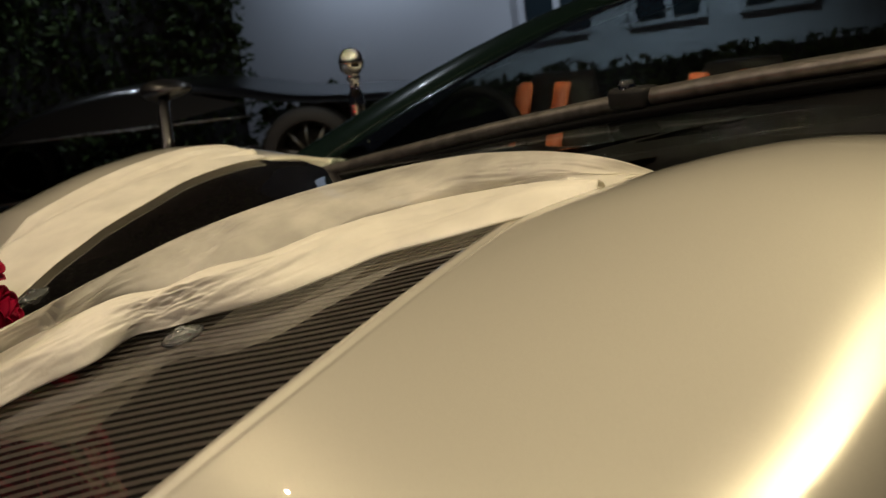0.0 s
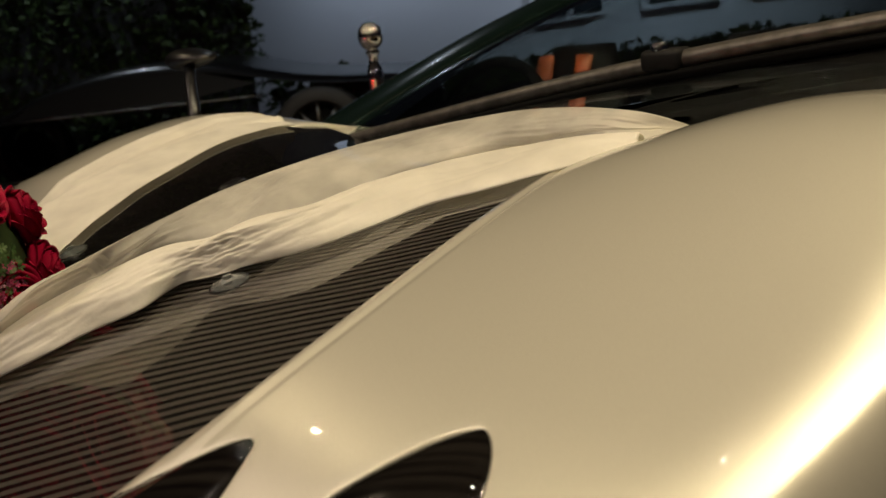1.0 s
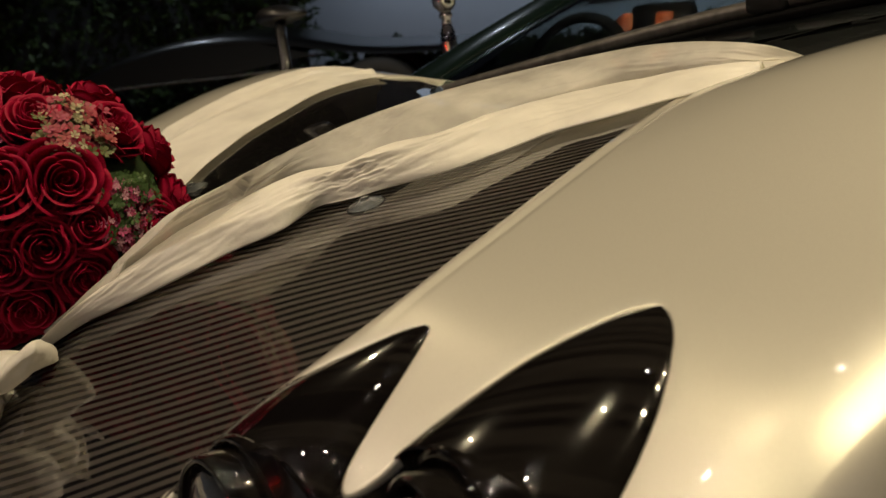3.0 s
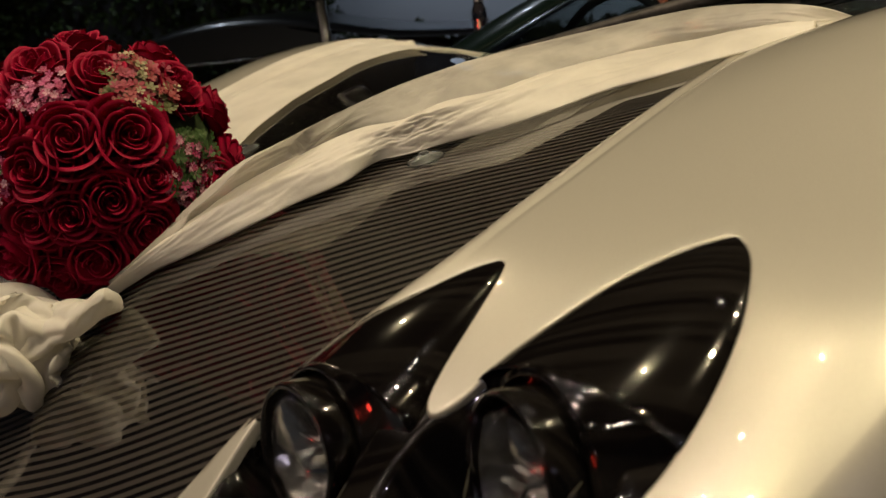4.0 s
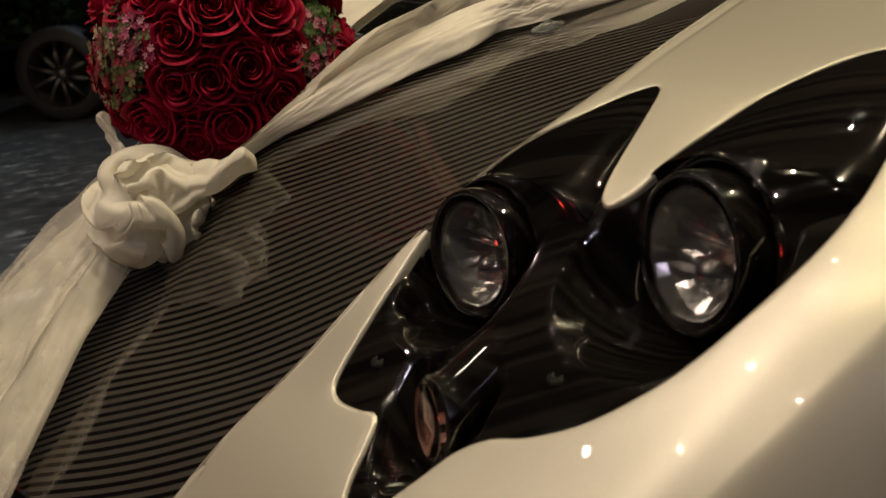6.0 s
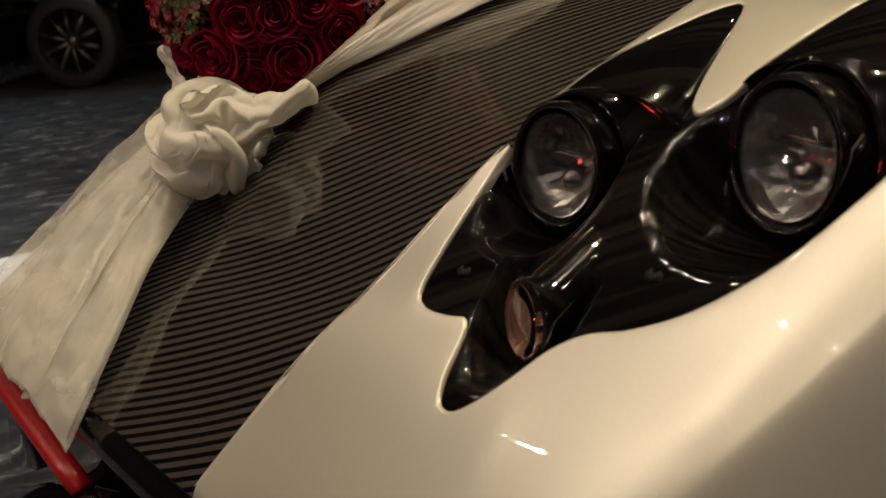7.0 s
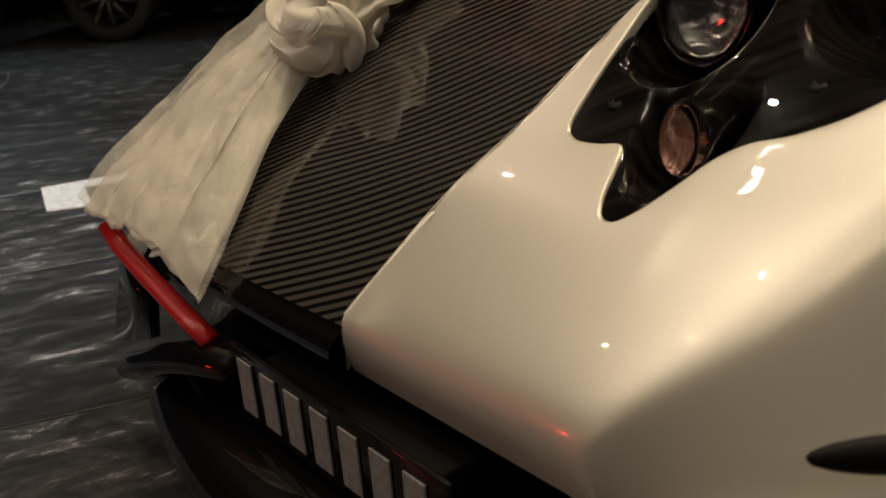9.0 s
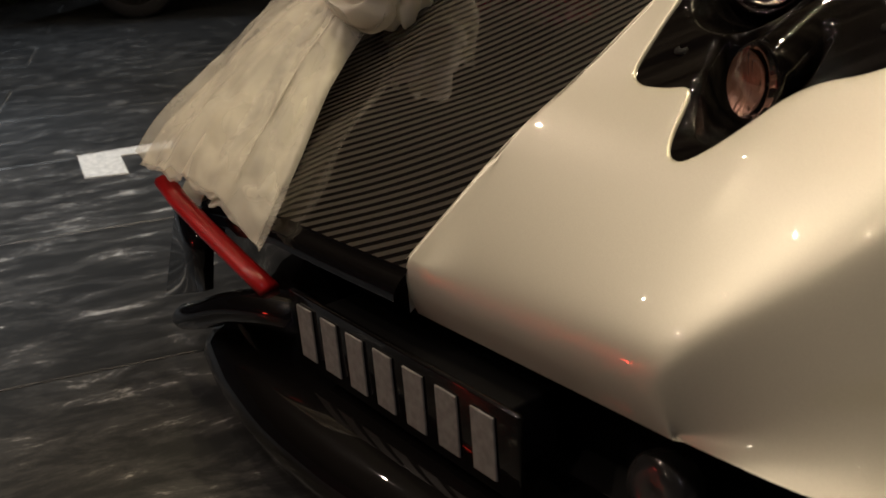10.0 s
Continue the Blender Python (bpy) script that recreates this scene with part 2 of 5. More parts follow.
def tube(path, radius, n=10, flat=1.0, taper=None):
    """A round bar along a path."""
    path = [Vector(p) for p in path]
    rows = []
    for i, p in enumerate(path):
        d = (path[min(i + 1, len(path) - 1)] - path[max(i - 1, 0)]).normalized()
        a = d.cross(Vector((0, 0, 1)))
        a = a.normalized() if a.length > 1e-4 else Vector((1, 0, 0))
        b = a.cross(d)
        r = radius * (taper[i] if taper else 1)
        rows.append([p + a * (r * math.cos(2 * math.pi * k / n)) + b * (flat * r * math.sin(2 * math.pi * k / n)) for k in range(n)])
    return grid(rows, closed=True, cap=True)


# ---- the sports car: shape of the front end ----
# lengthwise line of the wings (distance back, height)
PX, PZ = smooth_table([(-0.1, 0.20), (0, 0.317), (0.07, 0.387), (0.138, 0.455), (0.2, 0.508), (0.27, 0.577), (0.35, 0.65), (0.45, 0.713), (0.53, 0.752), (0.67, 0.792), (0.9, 0.842), (1.12, 0.868), (1.32, 0.848), (1.5, 0.80), (1.8, 0.72)])
# half width of the carbon stripe along the car
EX, EZ = smooth_table([(-0.1, 0.26), (0, 0.275), (0.03, 0.284), (0.1, 0.31), (0.2, 0.36), (0.3, 0.415), (0.4, 0.475), (0.446, 0.50), (0.5, 0.518), (0.6, 0.523), (0.7, 0.518), (0.9, 0.505), (1.1, 0.485), (1.3, 0.46), (1.8, 0.42)])
# where the wing's top turns over into its flank
RX, RZ = smooth_table([(-0.1, 0.55), (0, 0.60), (0.02, 0.620), (0.06, 0.660), (0.1, 0.702), (0.15, 0.742), (0.205, 0.782), (0.3, 0.840), (0.4, 0.882), (0.65, 0.935), (0.8, 0.94), (1.2, 0.94), (1.8, 0.92)])


def wing_z(y):
    return float(np.interp(y, PX, PZ))


def stripe_half(y):
    return float(np.interp(y, EX, EZ))


def ridge_x(y):
    return float(np.interp(y, RX, RZ))


def far_drop(y):
    return float(np.interp(y, [-0.1, 0.45, 0.85, 1.2], [0.15, 0.15, 0.04, 0.02]))


def far_fall(x, y):
    """How much lower the other wing lies, x from the middle."""
    return far_drop(y) * x + 0.42 * max(0.0, x - 0.42) * float(np.interp(y, [0.5, 0.85], [1, 0]))


def dip(y):
    return float(np.interp(y, [-0.03, 0.05, 0.25, 0.39, 0.65, 0.9, 1.3], [0, 0.01, 0.04, 0.042, 0.022, 0.035, 0.06]))


def stripe_z(x, y):
    e = stripe_half(y)
    z = wing_z(y) - dip(y) * max(0.0, 1 - (x / e) ** 2)
    return z - (far_drop(y) * -x if x < 0 else 0.0)


FY = smooth_table([(-0.1, 0.60), (0.0, 0.625), (0.03, 0.665), (0.07, 0.765), (0.12, 0.86), (0.2, 0.94), (0.35, 0.995), (0.6, 1.02), (1.0, 1.03), (1.8, 1.02)])
FB = smooth_table([(-0.1, 0.018), (0.0, 0.02), (0.03, 0.021), (0.07, 0.03), (0.12, 0.07), (0.2, 0.165), (0.35, 0.335), (0.6, 0.6), (1.0, 1.0), (1.8, 1.8)])
RR = smooth_table([(-0.1, 0.018), (0.0, 0.018), (0.05, 0.026), (0.15, 0.042), (0.35, 0.062), (0.7, 0.068), (1.8, 0.068)])


def flank(y):
    """Foot of the flank for a station of the ridge."""
    return float(np.interp(y, *FY)), float(np.interp(y, *FB)), 0.262


def back_drop(y):
    """The near wing's inner edge falls away towards the windscreen."""
    k = min(1.0, max(0.0, (y - 0.92) / 0.26))
    return 0.045 * k * k * (3 - 2 * k)


def wing_top(v, y):
    """Point of the wing's section at y; v from 0 (stripe) over 1 (ridge) to 2 (foot of the flank)."""
    e, r, z = stripe_half(y), ridge_x(y), wing_z(y)
    crown = 0.040 * math.sin(math.pi * min(1.0, max(0.0, (y - 0.6) / 1.0))) ** 2
    fx, fy, fz = flank(y)
    rr = float(np.interp(y, *RR))
    if v <= 1:
        x = e + (r - e) * v
        k = max(0.0, (x - (r - 0.8 * rr)) / (0.8 * rr))
        return Vector((x, y, z - 0.0022 * min(1.0, max(0.0, (y - 0.42) / 0.2)) * math.exp(-(((x - e - 0.013) / 0.0045) ** 2)) + crown * math.sin(math.pi * min(1, v)) - 0.14 * rr * k**2.2 - back_drop(y) * (1 - v) ** 1.6))
    w = v - 1
    a = Vector((r, y, z - 0.14 * rr))
    c = Vector((fx, fy, fz))
    c1 = Vector((r + 0.62 * rr, y + 0.05 * (fy - y), z - 0.14 * rr - 0.24 * rr))
    c2 = Vector((r + 1.25 * rr + 0.12 * (fx - r), y + 0.30 * (fy - y), z - 2.4 * rr))
    return a * (1 - w) ** 3 + c1 * 3 * w * (1 - w) ** 2 + c2 * 3 * w**2 * (1 - w) + c * w**3


def wing_point(u, v):
    """The white wing: u < 0 is the rounded nose below its front edge, u >= 0 the distance back."""
    if u >= 0.012:
        return wing_top(v, u)
    p0, p1 = wing_top(v, 0.012), wing_top(v, 0.022)
    slope = (p0 - p1).normalized()
    # nose: round over from the top's slope to the lower edge
    k = (0.012 - u) / 0.062
    foot = Vector((p0.x, 0.016, 0.262))
    if v > 1:
        f = Vector(flank(0.02))
        foot = p0.lerp(f, 1.0) if v >= 2 else Vector((p0.x + (f.x - p0.x) * (v - 1) * 0.2, 0.016, 0.262))
    ctrl = p0 + slope * 0.024
    ctrl.x = p0.x
    if v > 1:
        q0 = wing_top(1, 0.012)
        c1 = q0 + (q0 - wing_top(1, 0.022)).normalized() * 0.024
        ctrl = Vector((p0.x, p0.y + (c1.y - q0.y) * (2 - v), p0.z + (c1.z - q0.z) * (2 - v)))
    a = p0 * (1 - k) ** 2 + ctrl * 2 * k * (1 - k) + foot * k**2
    return a


def skin_z(x, y):
    return wing_top(min(1.0, max(0.0, (x - stripe_half(y)) / (ridge_x(y) - stripe_half(y)))), y).z


def catmull_closed(pts, per=6):
    p = np.array(pts, float)
    n = len(p)
    out = []
    for i in range(n):
        a, b, c, d = p[i - 1], p[i], p[(i + 1) % n], p[(i + 2) % n]
        for f in np.arange(per) / per:
            out.append(0.5 * (2 * b + (c - a) * f + (2 * a - 5 * b + 4 * c - d) * f**2 + (3 * b - a - 3 * c + d) * f**3))
    return np.array(out)


# plan outline of the black lamp recess in the near wing
RECESS = [
    (0.570, 0.498), (0.549, 0.490), (0.503, 0.450), (0.466, 0.408), (0.445, 0.365), (0.432, 0.322), (0.426, 0.278), (0.421, 0.234),
    (0.422, 0.204), (0.440, 0.193), (0.472, 0.193), (0.496, 0.195), (0.505, 0.178), (0.511, 0.155), (0.522, 0.138), (0.541, 0.136),
    (0.562, 0.151), (0.582, 0.175), (0.600, 0.197), (0.625, 0.212), (0.660, 0.222), (0.705, 0.243), (0.750, 0.279), (0.785, 0.325),
    (0.806, 0.371), (0.811, 0.420), (0.802, 0.478), (0.783, 0.523), (0.763, 0.553), (0.742, 0.565), (0.719, 0.548), (0.696, 0.516),
    (0.665, 0.465), (0.642, 0.420), (0.630, 0.386), (0.616, 0.372), (0.605, 0.380), (0.598, 0.402), (0.588, 0.455), (0.580, 0.488),
]
OUTLINE = catmull_closed(RECESS, 4)


def inside(x, y, poly):
    hit = False
    for (x0, y0), (x1, y1) in zip(poly, np.roll(poly, -1, 0)):
        if (y0 > y) != (y1 > y) and x < x0 + (y - y0) * (x1 - x0) / (y1 - y0):
            hit = not hit
    return hit


def wing_mesh(mirror=False):
    """White front wing with the lamp recess cut out of its skin, as a triangulated sheet on the smooth shape."""
    from mathutils.geometry import delaunay_2d_cdt as cdt

    def uv_of(x, y):
        return (y, (x - stripe_half(y)) / (ridge_x(y) - stripe_half(y)))

    ring = [uv_of(x, y) for x, y in OUTLINE]
    us = np.r_[np.linspace(-0.05, 0.012, 15)[:-1], np.linspace(0.012, 0.62, 62), np.linspace(0.62, 1.7 if mirror else 1.26, 46)[1:]]
    vs = np.r_[0, 0.01, 0.02, 0.028, 0.036, 0.046, 0.058, np.linspace(0.08, 1, 31), 1 + np.linspace(0, 1, 34)[1:] ** 1.25]
    ringa = np.array(ring)
    pts, edges = [Vector(q) for q in ring], [(i, (i + 1) % len(ring)) for i in range(len(ring))]
    scale = np.array([1.0, 0.35])
    for u in us:
        for v in vs:
            if 0.1 < u < 0.6 and v <= 1:
                near = np.min(np.hypot(*((ringa - (u, v)) * scale).T))
                if near < 0.006 or inside(u, v, ringa):
                    continue
            pts.append(Vector((u, v)))
    co, _, faces, *_ = cdt(pts, edges, [], 0, 1e-6)
    bm = bmesh.new()
    sx = -1 if mirror else 1

    def place(c):
        p = wing_point(c[0], c[1])
        if mirror:
            p.z -= far_fall(p.x, max(c[0], 0)) + 0.018 * float(np.interp(c[0], [0.4, 0.65, 1.1, 1.3], [0, 1, 1, 0])) - back_drop(c[0]) * max(0.0, 1 - c[1]) ** 1.6
        return Vector((sx * p.x, p.y, p.z))

    verts = [bm.verts.new(place(c)) for c in co]
    for f in faces:
        cx, cy = sum(co[i][0] for i in f) / 3, sum(co[i][1] for i in f) / 3
        if 0.1 < cx < 0.6 and cy < 1 and inside(cx, cy, ringa):
            continue
        if mirror and cx < 0.28 and cy > 0.3:
            continue
        try:
            bm.faces.new([verts[i] for i in f])
        except ValueError:
            pass
    # turned-in lip round the recess
    mid = [place(q) for q in ring]
    n = len(ring)
    loops = [mid]
    for off, down in ((0.002, 0.0008), (0.0032, 0.003), (0.0034, 0.010)):
        row = []
        for i in range(n):
            x, y = OUTLINE[i]
            (xa, ya), (xb, yb) = OUTLINE[i - 1], OUTLINE[(i + 1) % n]
            t = Vector((xb - xa, yb - ya, 0)).normalized()
            inward = Vector((-t.y, t.x, 0))
            q = wing_point(y, (x - stripe_half(y)) / (ridge_x(y) - stripe_half(y)))
            s = (wing_z(y + 0.01) - wing_z(y - 0.01)) / 0.02
            inward.z = s * inward.y
            nrm = Vector((0, -s, 1)).normalized()
            q = q + RIM_SIDE * inward * off - nrm * down
            if mirror:
                q.z -= far_fall(q.x, y)
            row.append(Vector((sx * q.x, q.y, q.z)))
        loops.append(row)
    first = [verts[i] for i in range(n)]
    prev = first
    for row in loops[1:]:
        cur = [bm.verts.new(p) for p in row]
        for i in range(n):
            k = (i + 1) % n
            try:
                bm.faces.new((prev[i], prev[k], cur[k], cur[i]))
            except ValueError:
                pass
        prev = cur
    over = [f for f in bm.faces if 0.318 < f.calc_center_median().y < 0.425 and abs(f.calc_center_median().x) < stripe_half(f.calc_center_median().y) + 0.006]
    bmesh.ops.delete(bm, geom=over, context="FACES_ONLY")
    # turned-down lip along the stripe
    lip = []
    for off, down in ((0, 0), (-0.004, 0.0010), (-0.0075, 0.0036), (-0.0095, 0.009), (-0.0095, 0.07)):
        lip.append([Vector((sx * (stripe_half(u) + off), u, wing_z(u) - down - (far_drop(u) * stripe_half(u) + 0.018 * float(np.interp(u, [0.4, 0.65, 1.1, 1.3], [0, 1, 1, 0])) if mirror else back_drop(u)))) for u in us if u >= 0.012])
    for a, b in zip(lip, lip[1:]):
        va, vb = [bm.verts.new(p) for p in a], [bm.verts.new(p) for p in b]
        for i in range(len(va) - 1):
            if 0.318 < a[i].y < 0.425:
                continue
            bm.faces.new((va[i], va[i + 1], vb[i + 1], vb[i]))
    # side of the nose beside the stripe
    side = [wing_point(u, 0) for u in us if u <= 0.018]
    if not mirror:
        for (dx0, dy0), (dx1, dy1) in (((0, 0), (-0.004, 0.003)), ((-0.004, 0.003), (-0.006, 0.05))):
            va = [bm.verts.new((p.x + dx0, p.y + dy0, p.z - 0.3 * dy0)) for p in side]
            vb = [bm.verts.new((p.x + dx1, p.y + dy1, p.z - 0.3 * dy1)) for p in side]
            for i in range(len(va) - 1):
                bm.faces.new((va[i], va[i + 1], vb[i + 1], vb[i]))
    bmesh.ops.remove_doubles(bm, verts=bm.verts[:], dist=0.0002)
    if not mirror:
        soft = [v for v in bm.verts if v.co.z > 0.266 and (v.co.x > 0.31 and v.co.y < 0.11 or v.co.x > 0.60 and v.co.y < 0.19)]
        for _ in range(60):
            bmesh.ops.smooth_vert(bm, verts=soft, factor=0.5, use_axis_x=True, use_axis_y=True, use_axis_z=True)
    bmesh.ops.recalc_face_normals(bm, faces=bm.faces)
    return bm


area = sum(x0 * y1 - x1 * y0 for (x0, y0), (x1, y1) in zip(OUTLINE, np.roll(OUTLINE, -1, 0)))
RIM_SIDE = 1 if area > 0 else -1

car = thing("sports_car", "low pearl white sports car with a carbon bonnet stripe", "car")
for mirrored in (False, True):
    wing = part("front_wing", wing_mesh(mirrored), PAINT, car, "pearl white wing with a black lamp recess")
    even = wing.modifiers.new("even", "WEIGHTED_NORMAL")
    even.mode, even.weight = "FACE_AREA", 60


def stripe_mesh(front, far_rear=False):
    """The bonnet skin behind its front lip, its blackened far rear, or the lip alone."""
    bm = bmesh.new()
    uvl = bm.loops.layers.uv.new("UVMap")
    ys = np.r_[-0.0150, -0.0145, -0.012, -0.007, -0.002, 0.003, 0.006] if front else np.r_[0.006, np.linspace(0.012, 1.34, 110)]
    rows, arc, keep = [], 0.0, []
    for y in ys:
        e = stripe_half(max(y, 0)) + 0.004
        row = []
        for f in np.linspace(-1, 1, 41):
            x = f * e
            z = stripe_z(x, max(y, 0.0)) - 0.005
            if y < 0:
                z -= float(np.interp(-y, [0, 0.002, 0.007, 0.012, 0.0145, 0.015], [0, 0.003, 0.007, 0.013, 0.019, 0.026]))
            if y == 0.003:
                z -= 0.003
            row.append(bm.verts.new((x, y, z)))
        rows.append(row)
    for a, b in zip(rows, rows[1:]):
        for j in range(40):
            bm.faces.new((a[j], a[j + 1], b[j + 1], b[j]))
    if not front:
        away = [fc for fc in bm.faces if (fc.calc_center_median().x < -0.02 and fc.calc_center_median().y > 0.56) != far_rear]
        bmesh.ops.delete(bm, geom=away, context="FACES_ONLY")
    arcs = {}
    for i, r in enumerate(rows):
        c = r[20].co
        if i:
            arc += (c - rows[i - 1][20].co).length
        for v in r:
            arcs[v] = arc
    for f in bm.faces:
        for l in f.loops:
            l[uvl].uv = (l.vert.co.x, arcs[l.vert])
    return bm


part("bonnet_lip", stripe_mesh(True), GLOSSB, car, "gloss black front lip of the bonnet")
# carbon too, painted plain black for its dark reflection at a grazing view
part("bonnet_far_dark", stripe_mesh(False, True), GLOSSB, car, "far rear of the carbon bonnet, its dark grazing reflection put into the colour")
part("bonnet", stripe_mesh(False), CARBON, car, "lacquered carbon bonnet with slanting weave rows")


# ---- lamp recess ----
# centre, radius, and the tip where its fairing meets the skin
LAMPS = [((0.700, 0.375, 0.637), 0.060, (0.745, 0.56)), ((0.495, 0.331, 0.613), 0.0555, (0.560, 0.49)), ((0.556, 0.217, 0.513), 0.036, (0.612, 0.365))]


def housing_z(x, y, rim=1.0):
    """Moulding of the recess; rim is the distance from its edge."""
    skin = skin_z(x, y)
    z = skin - 0.004
    room = min(1.0, max(0.0, rim) / 0.030)
    room = room * room * (3 - 2 * room)
    # open towards the bonnet beside the inner lamp
    gap = min(1.0, max(0.0, (y - 0.265) / 0.05)) * min(1.0, max(0.0, (0.50 - x) / 0.03))
    room = max(room, 0.85 * gap)
    for (cx, cy, cz), r, (tx, ty) in LAMPS:
        if y < cy + 0.034:
            q = r + 0.014
            d = abs(x - cx) / (1 + (4.0 if cx > 0.65 else 1.4) * max(0.0, cy + 0.01 - y))
            if d < q:
                scoop = cz - math.sqrt(q * q - d * d) + 0.010 * max(0, (cy - y) / 0.1 - 0.3)
                z = min(z, skin - 0.004 + (scoop - skin + 0.004) * room)
    return z


def housing_mesh():
    bm = bmesh.new()
    step, x0, y0, nx, ny = 0.0035, 0.405, 0.125, 120, 130
    poly = OUTLINE
    vs = {}
    def rim_of(x, y):
        d = float(np.min(np.hypot(poly[:, 0] - x, poly[:, 1] - y)))
        return d if inside(x, y, poly) else -d

    rim = np.array([[rim_of(x0 + i * step, y0 + j * step) for j in range(ny)] for i in range(nx)])
    height = np.array([[housing_z(x0 + i * step, y0 + j * step, rim[i, j]) for j in range(ny)] for i in range(nx)])
    for _ in range(2):
        h = height.copy()
        h[1:-1, 1:-1] = (2 * height[1:-1, 1:-1] + height[:-2, 1:-1] + height[2:, 1:-1] + height[1:-1, :-2] + height[1:-1, 2:]) / 6
        height = h

    def vert(i, j):
        if (i, j) not in vs:
            vs[i, j] = bm.verts.new((x0 + i * step, y0 + j * step, height[i, j]))
        return vs[i, j]

    for i in range(nx - 1):
        for j in range(ny - 1):
            x, y = x0 + (i + 0.5) * step, y0 + (j + 0.5) * step
            if rim[i, j] > -0.007:
                bm.faces.new((vert(i, j), vert(i + 1, j), vert(i + 1, j + 1), vert(i, j + 1)))
    return bm


lampset = part("headlamp_housing", housing_mesh(), BLACK, car, "gloss black moulded lamp housing")
BOWL = mat("lamp_reflector", (0.24, 0.24, 0.235), 0.16, 0.9)


def lamp_frame(n):
    """Place of a lamp: local z points ahead of the car, local y up."""
    return Matrix.Translation(LAMPS[n][0]) @ Euler((radians(90 - 8), 0, radians((-16, -2, -18)[n]))).to_matrix().to_4x4()


def recess_span(y, outer):
    """Where a line across the car at y enters and leaves the recess, beside the outer or the inner lamp."""
    xs = sorted(x0 + (y - y0) * (x1 - x0) / (y1 - y0) for (x0, y0), (x1, y1) in zip(OUTLINE, np.roll(OUTLINE, -1, 0)) if (y0 > y) != (y1 > y))
    xs = [x for x in xs if (x > 0.614) == outer]
    lo, hi = (xs[0] if xs else 0.61), (xs[-1] if xs else 0.60)
    if y < 0.378:
        lo, hi = (lo, hi) if not outer else (0.622, hi)
    if not outer and y < 0.384:
        hi = 0.604
    if outer and y < 0.384:
        lo = 0.622
    return lo, hi


def fairing(n, tip_y, height, outer):
    """The smooth back of a lamp: sections that fill the recess and close to a point behind, with a shoulder down to the lamp in front."""
    (cx, cy, cz), r, _ = LAMPS[n]
    m = lamp_frame(n)
    y0 = cy + 0.026
    ang = np.linspace(-0.10, math.pi + 0.10, 49)
    rows = []
    for k in np.linspace(0.997, 0, 40):
        y = y0 + (tip_y - y0) * k
        lo, hi = recess_span(y, outer)
        mid, half = (lo + hi) / 2, (hi - lo) / 2 + 0.001
        h = height * (1 - k) ** 0.8 * (1 - 0.25 * k) + 0.002
        row = []
        for a in ang:
            x = mid + half * math.cos(a)
            up = math.sin(a)
            row.append(Vector((x, y, skin_z(max(x, 0.46), y) - 0.006 + (h + 0.003) * up)))
        rows.append(row)
    base = rows[-1]
    for w, big, deep in ((0.10, 1.30, -0.026), (0.32, 1.24, -0.021), (0.62, 1.20, -0.016), (0.86, 1.18, -0.013), (1.0, 1.165, -0.012), (1.0, 1.13, -0.015), (1.0, 1.10, -0.024), (1.0, 1.07, -0.034)):
        row = []
        for a, b in zip(ang, base):
            f = a + 0.7 * (a - math.pi / 2) / (math.pi / 2) * w
            c = m @ Vector((r * big * math.cos(f), r * big * math.sin(f), deep))
            row.append(b.lerp(c, w) + Vector((0, 0, 0.004 * math.sin(math.pi * w) * max(0.0, math.sin(a)))))
        rows.append(row)
    return grid(rows)


def signal_pod():
    """Slender half cone that ends in the turn signal."""
    (cx, cy, cz), r, (tx, ty) = LAMPS[2]
    m = lamp_frame(2)
    start = Vector((tx - 0.004, ty + 0.035, skin_z(tx, ty) - 0.022))
    rows = []
    for k in np.linspace(0, 1, 36):
        row = []
        for a in np.linspace(0, 2 * math.pi, 40, endpoint=False):
            c = m @ Vector((r * 1.05 * math.cos(a), r * 1.05 * math.sin(a), -0.004))
            p = start + Vector((0.004 * math.cos(a), 0, 0.004 * math.sin(a)))
            q = p.lerp(c, k)
            axis = start.lerp(m.translation, k)
            rise = max(0.0, skin_z(axis.x, axis.y) - 0.004 - (0.004 + (r - 0.004) * k) * 1.25 - axis.z) * min(1.0, 4 * (1 - k))
            q.z += rise
            axis.z += rise
            row.append(axis + (q - axis) * (1 + 0.55 * math.sin(math.pi * k) * (1 - k)))
        rows.append(row)
    for big, deep in ((1.04, 0.001), (1.0, 0.003), (0.965, 0.001)):
        rows.append([m @ Vector((r * big * math.cos(a), r * big * math.sin(a), deep)) for a in np.linspace(0, 2 * math.pi, 40, endpoint=False)])
    return grid(rows, closed=True)


part("fairing", fairing(0, 0.5645, 0.025, True), BLACK, lampset, "smooth gloss black fairing behind the headlamp")
part("fairing", fairing(1, 0.4975, 0.024, False), BLACK, lampset, "smooth gloss black fairing behind the headlamp")
part("signal_pod", signal_pod(), BLACK, lampset, "slender gloss black pod of the turn signal")


def facets(r, m, seed):
    """Reflector bowl pressed into small tilted facets."""
    rnd = random.Random(seed)
    rings = [(0.92, 0.002), (0.84, -0.008), (0.72, -0.016), (0.56, -0.022), (0.36, -0.027), (0.16, -0.029), (0.01, -0.029)]
    rows = []
    for f, z in rings:
        rows.append([m @ Vector((r * f * math.cos(a), r * f * math.sin(a), z + (rnd.uniform(-0.0022, 0.0022) if 0.1 < f < 0.9 else 0))) for a in np.linspace(0, 2 * math.pi, 32, endpoint=False)])
    return grid(rows, closed=True)



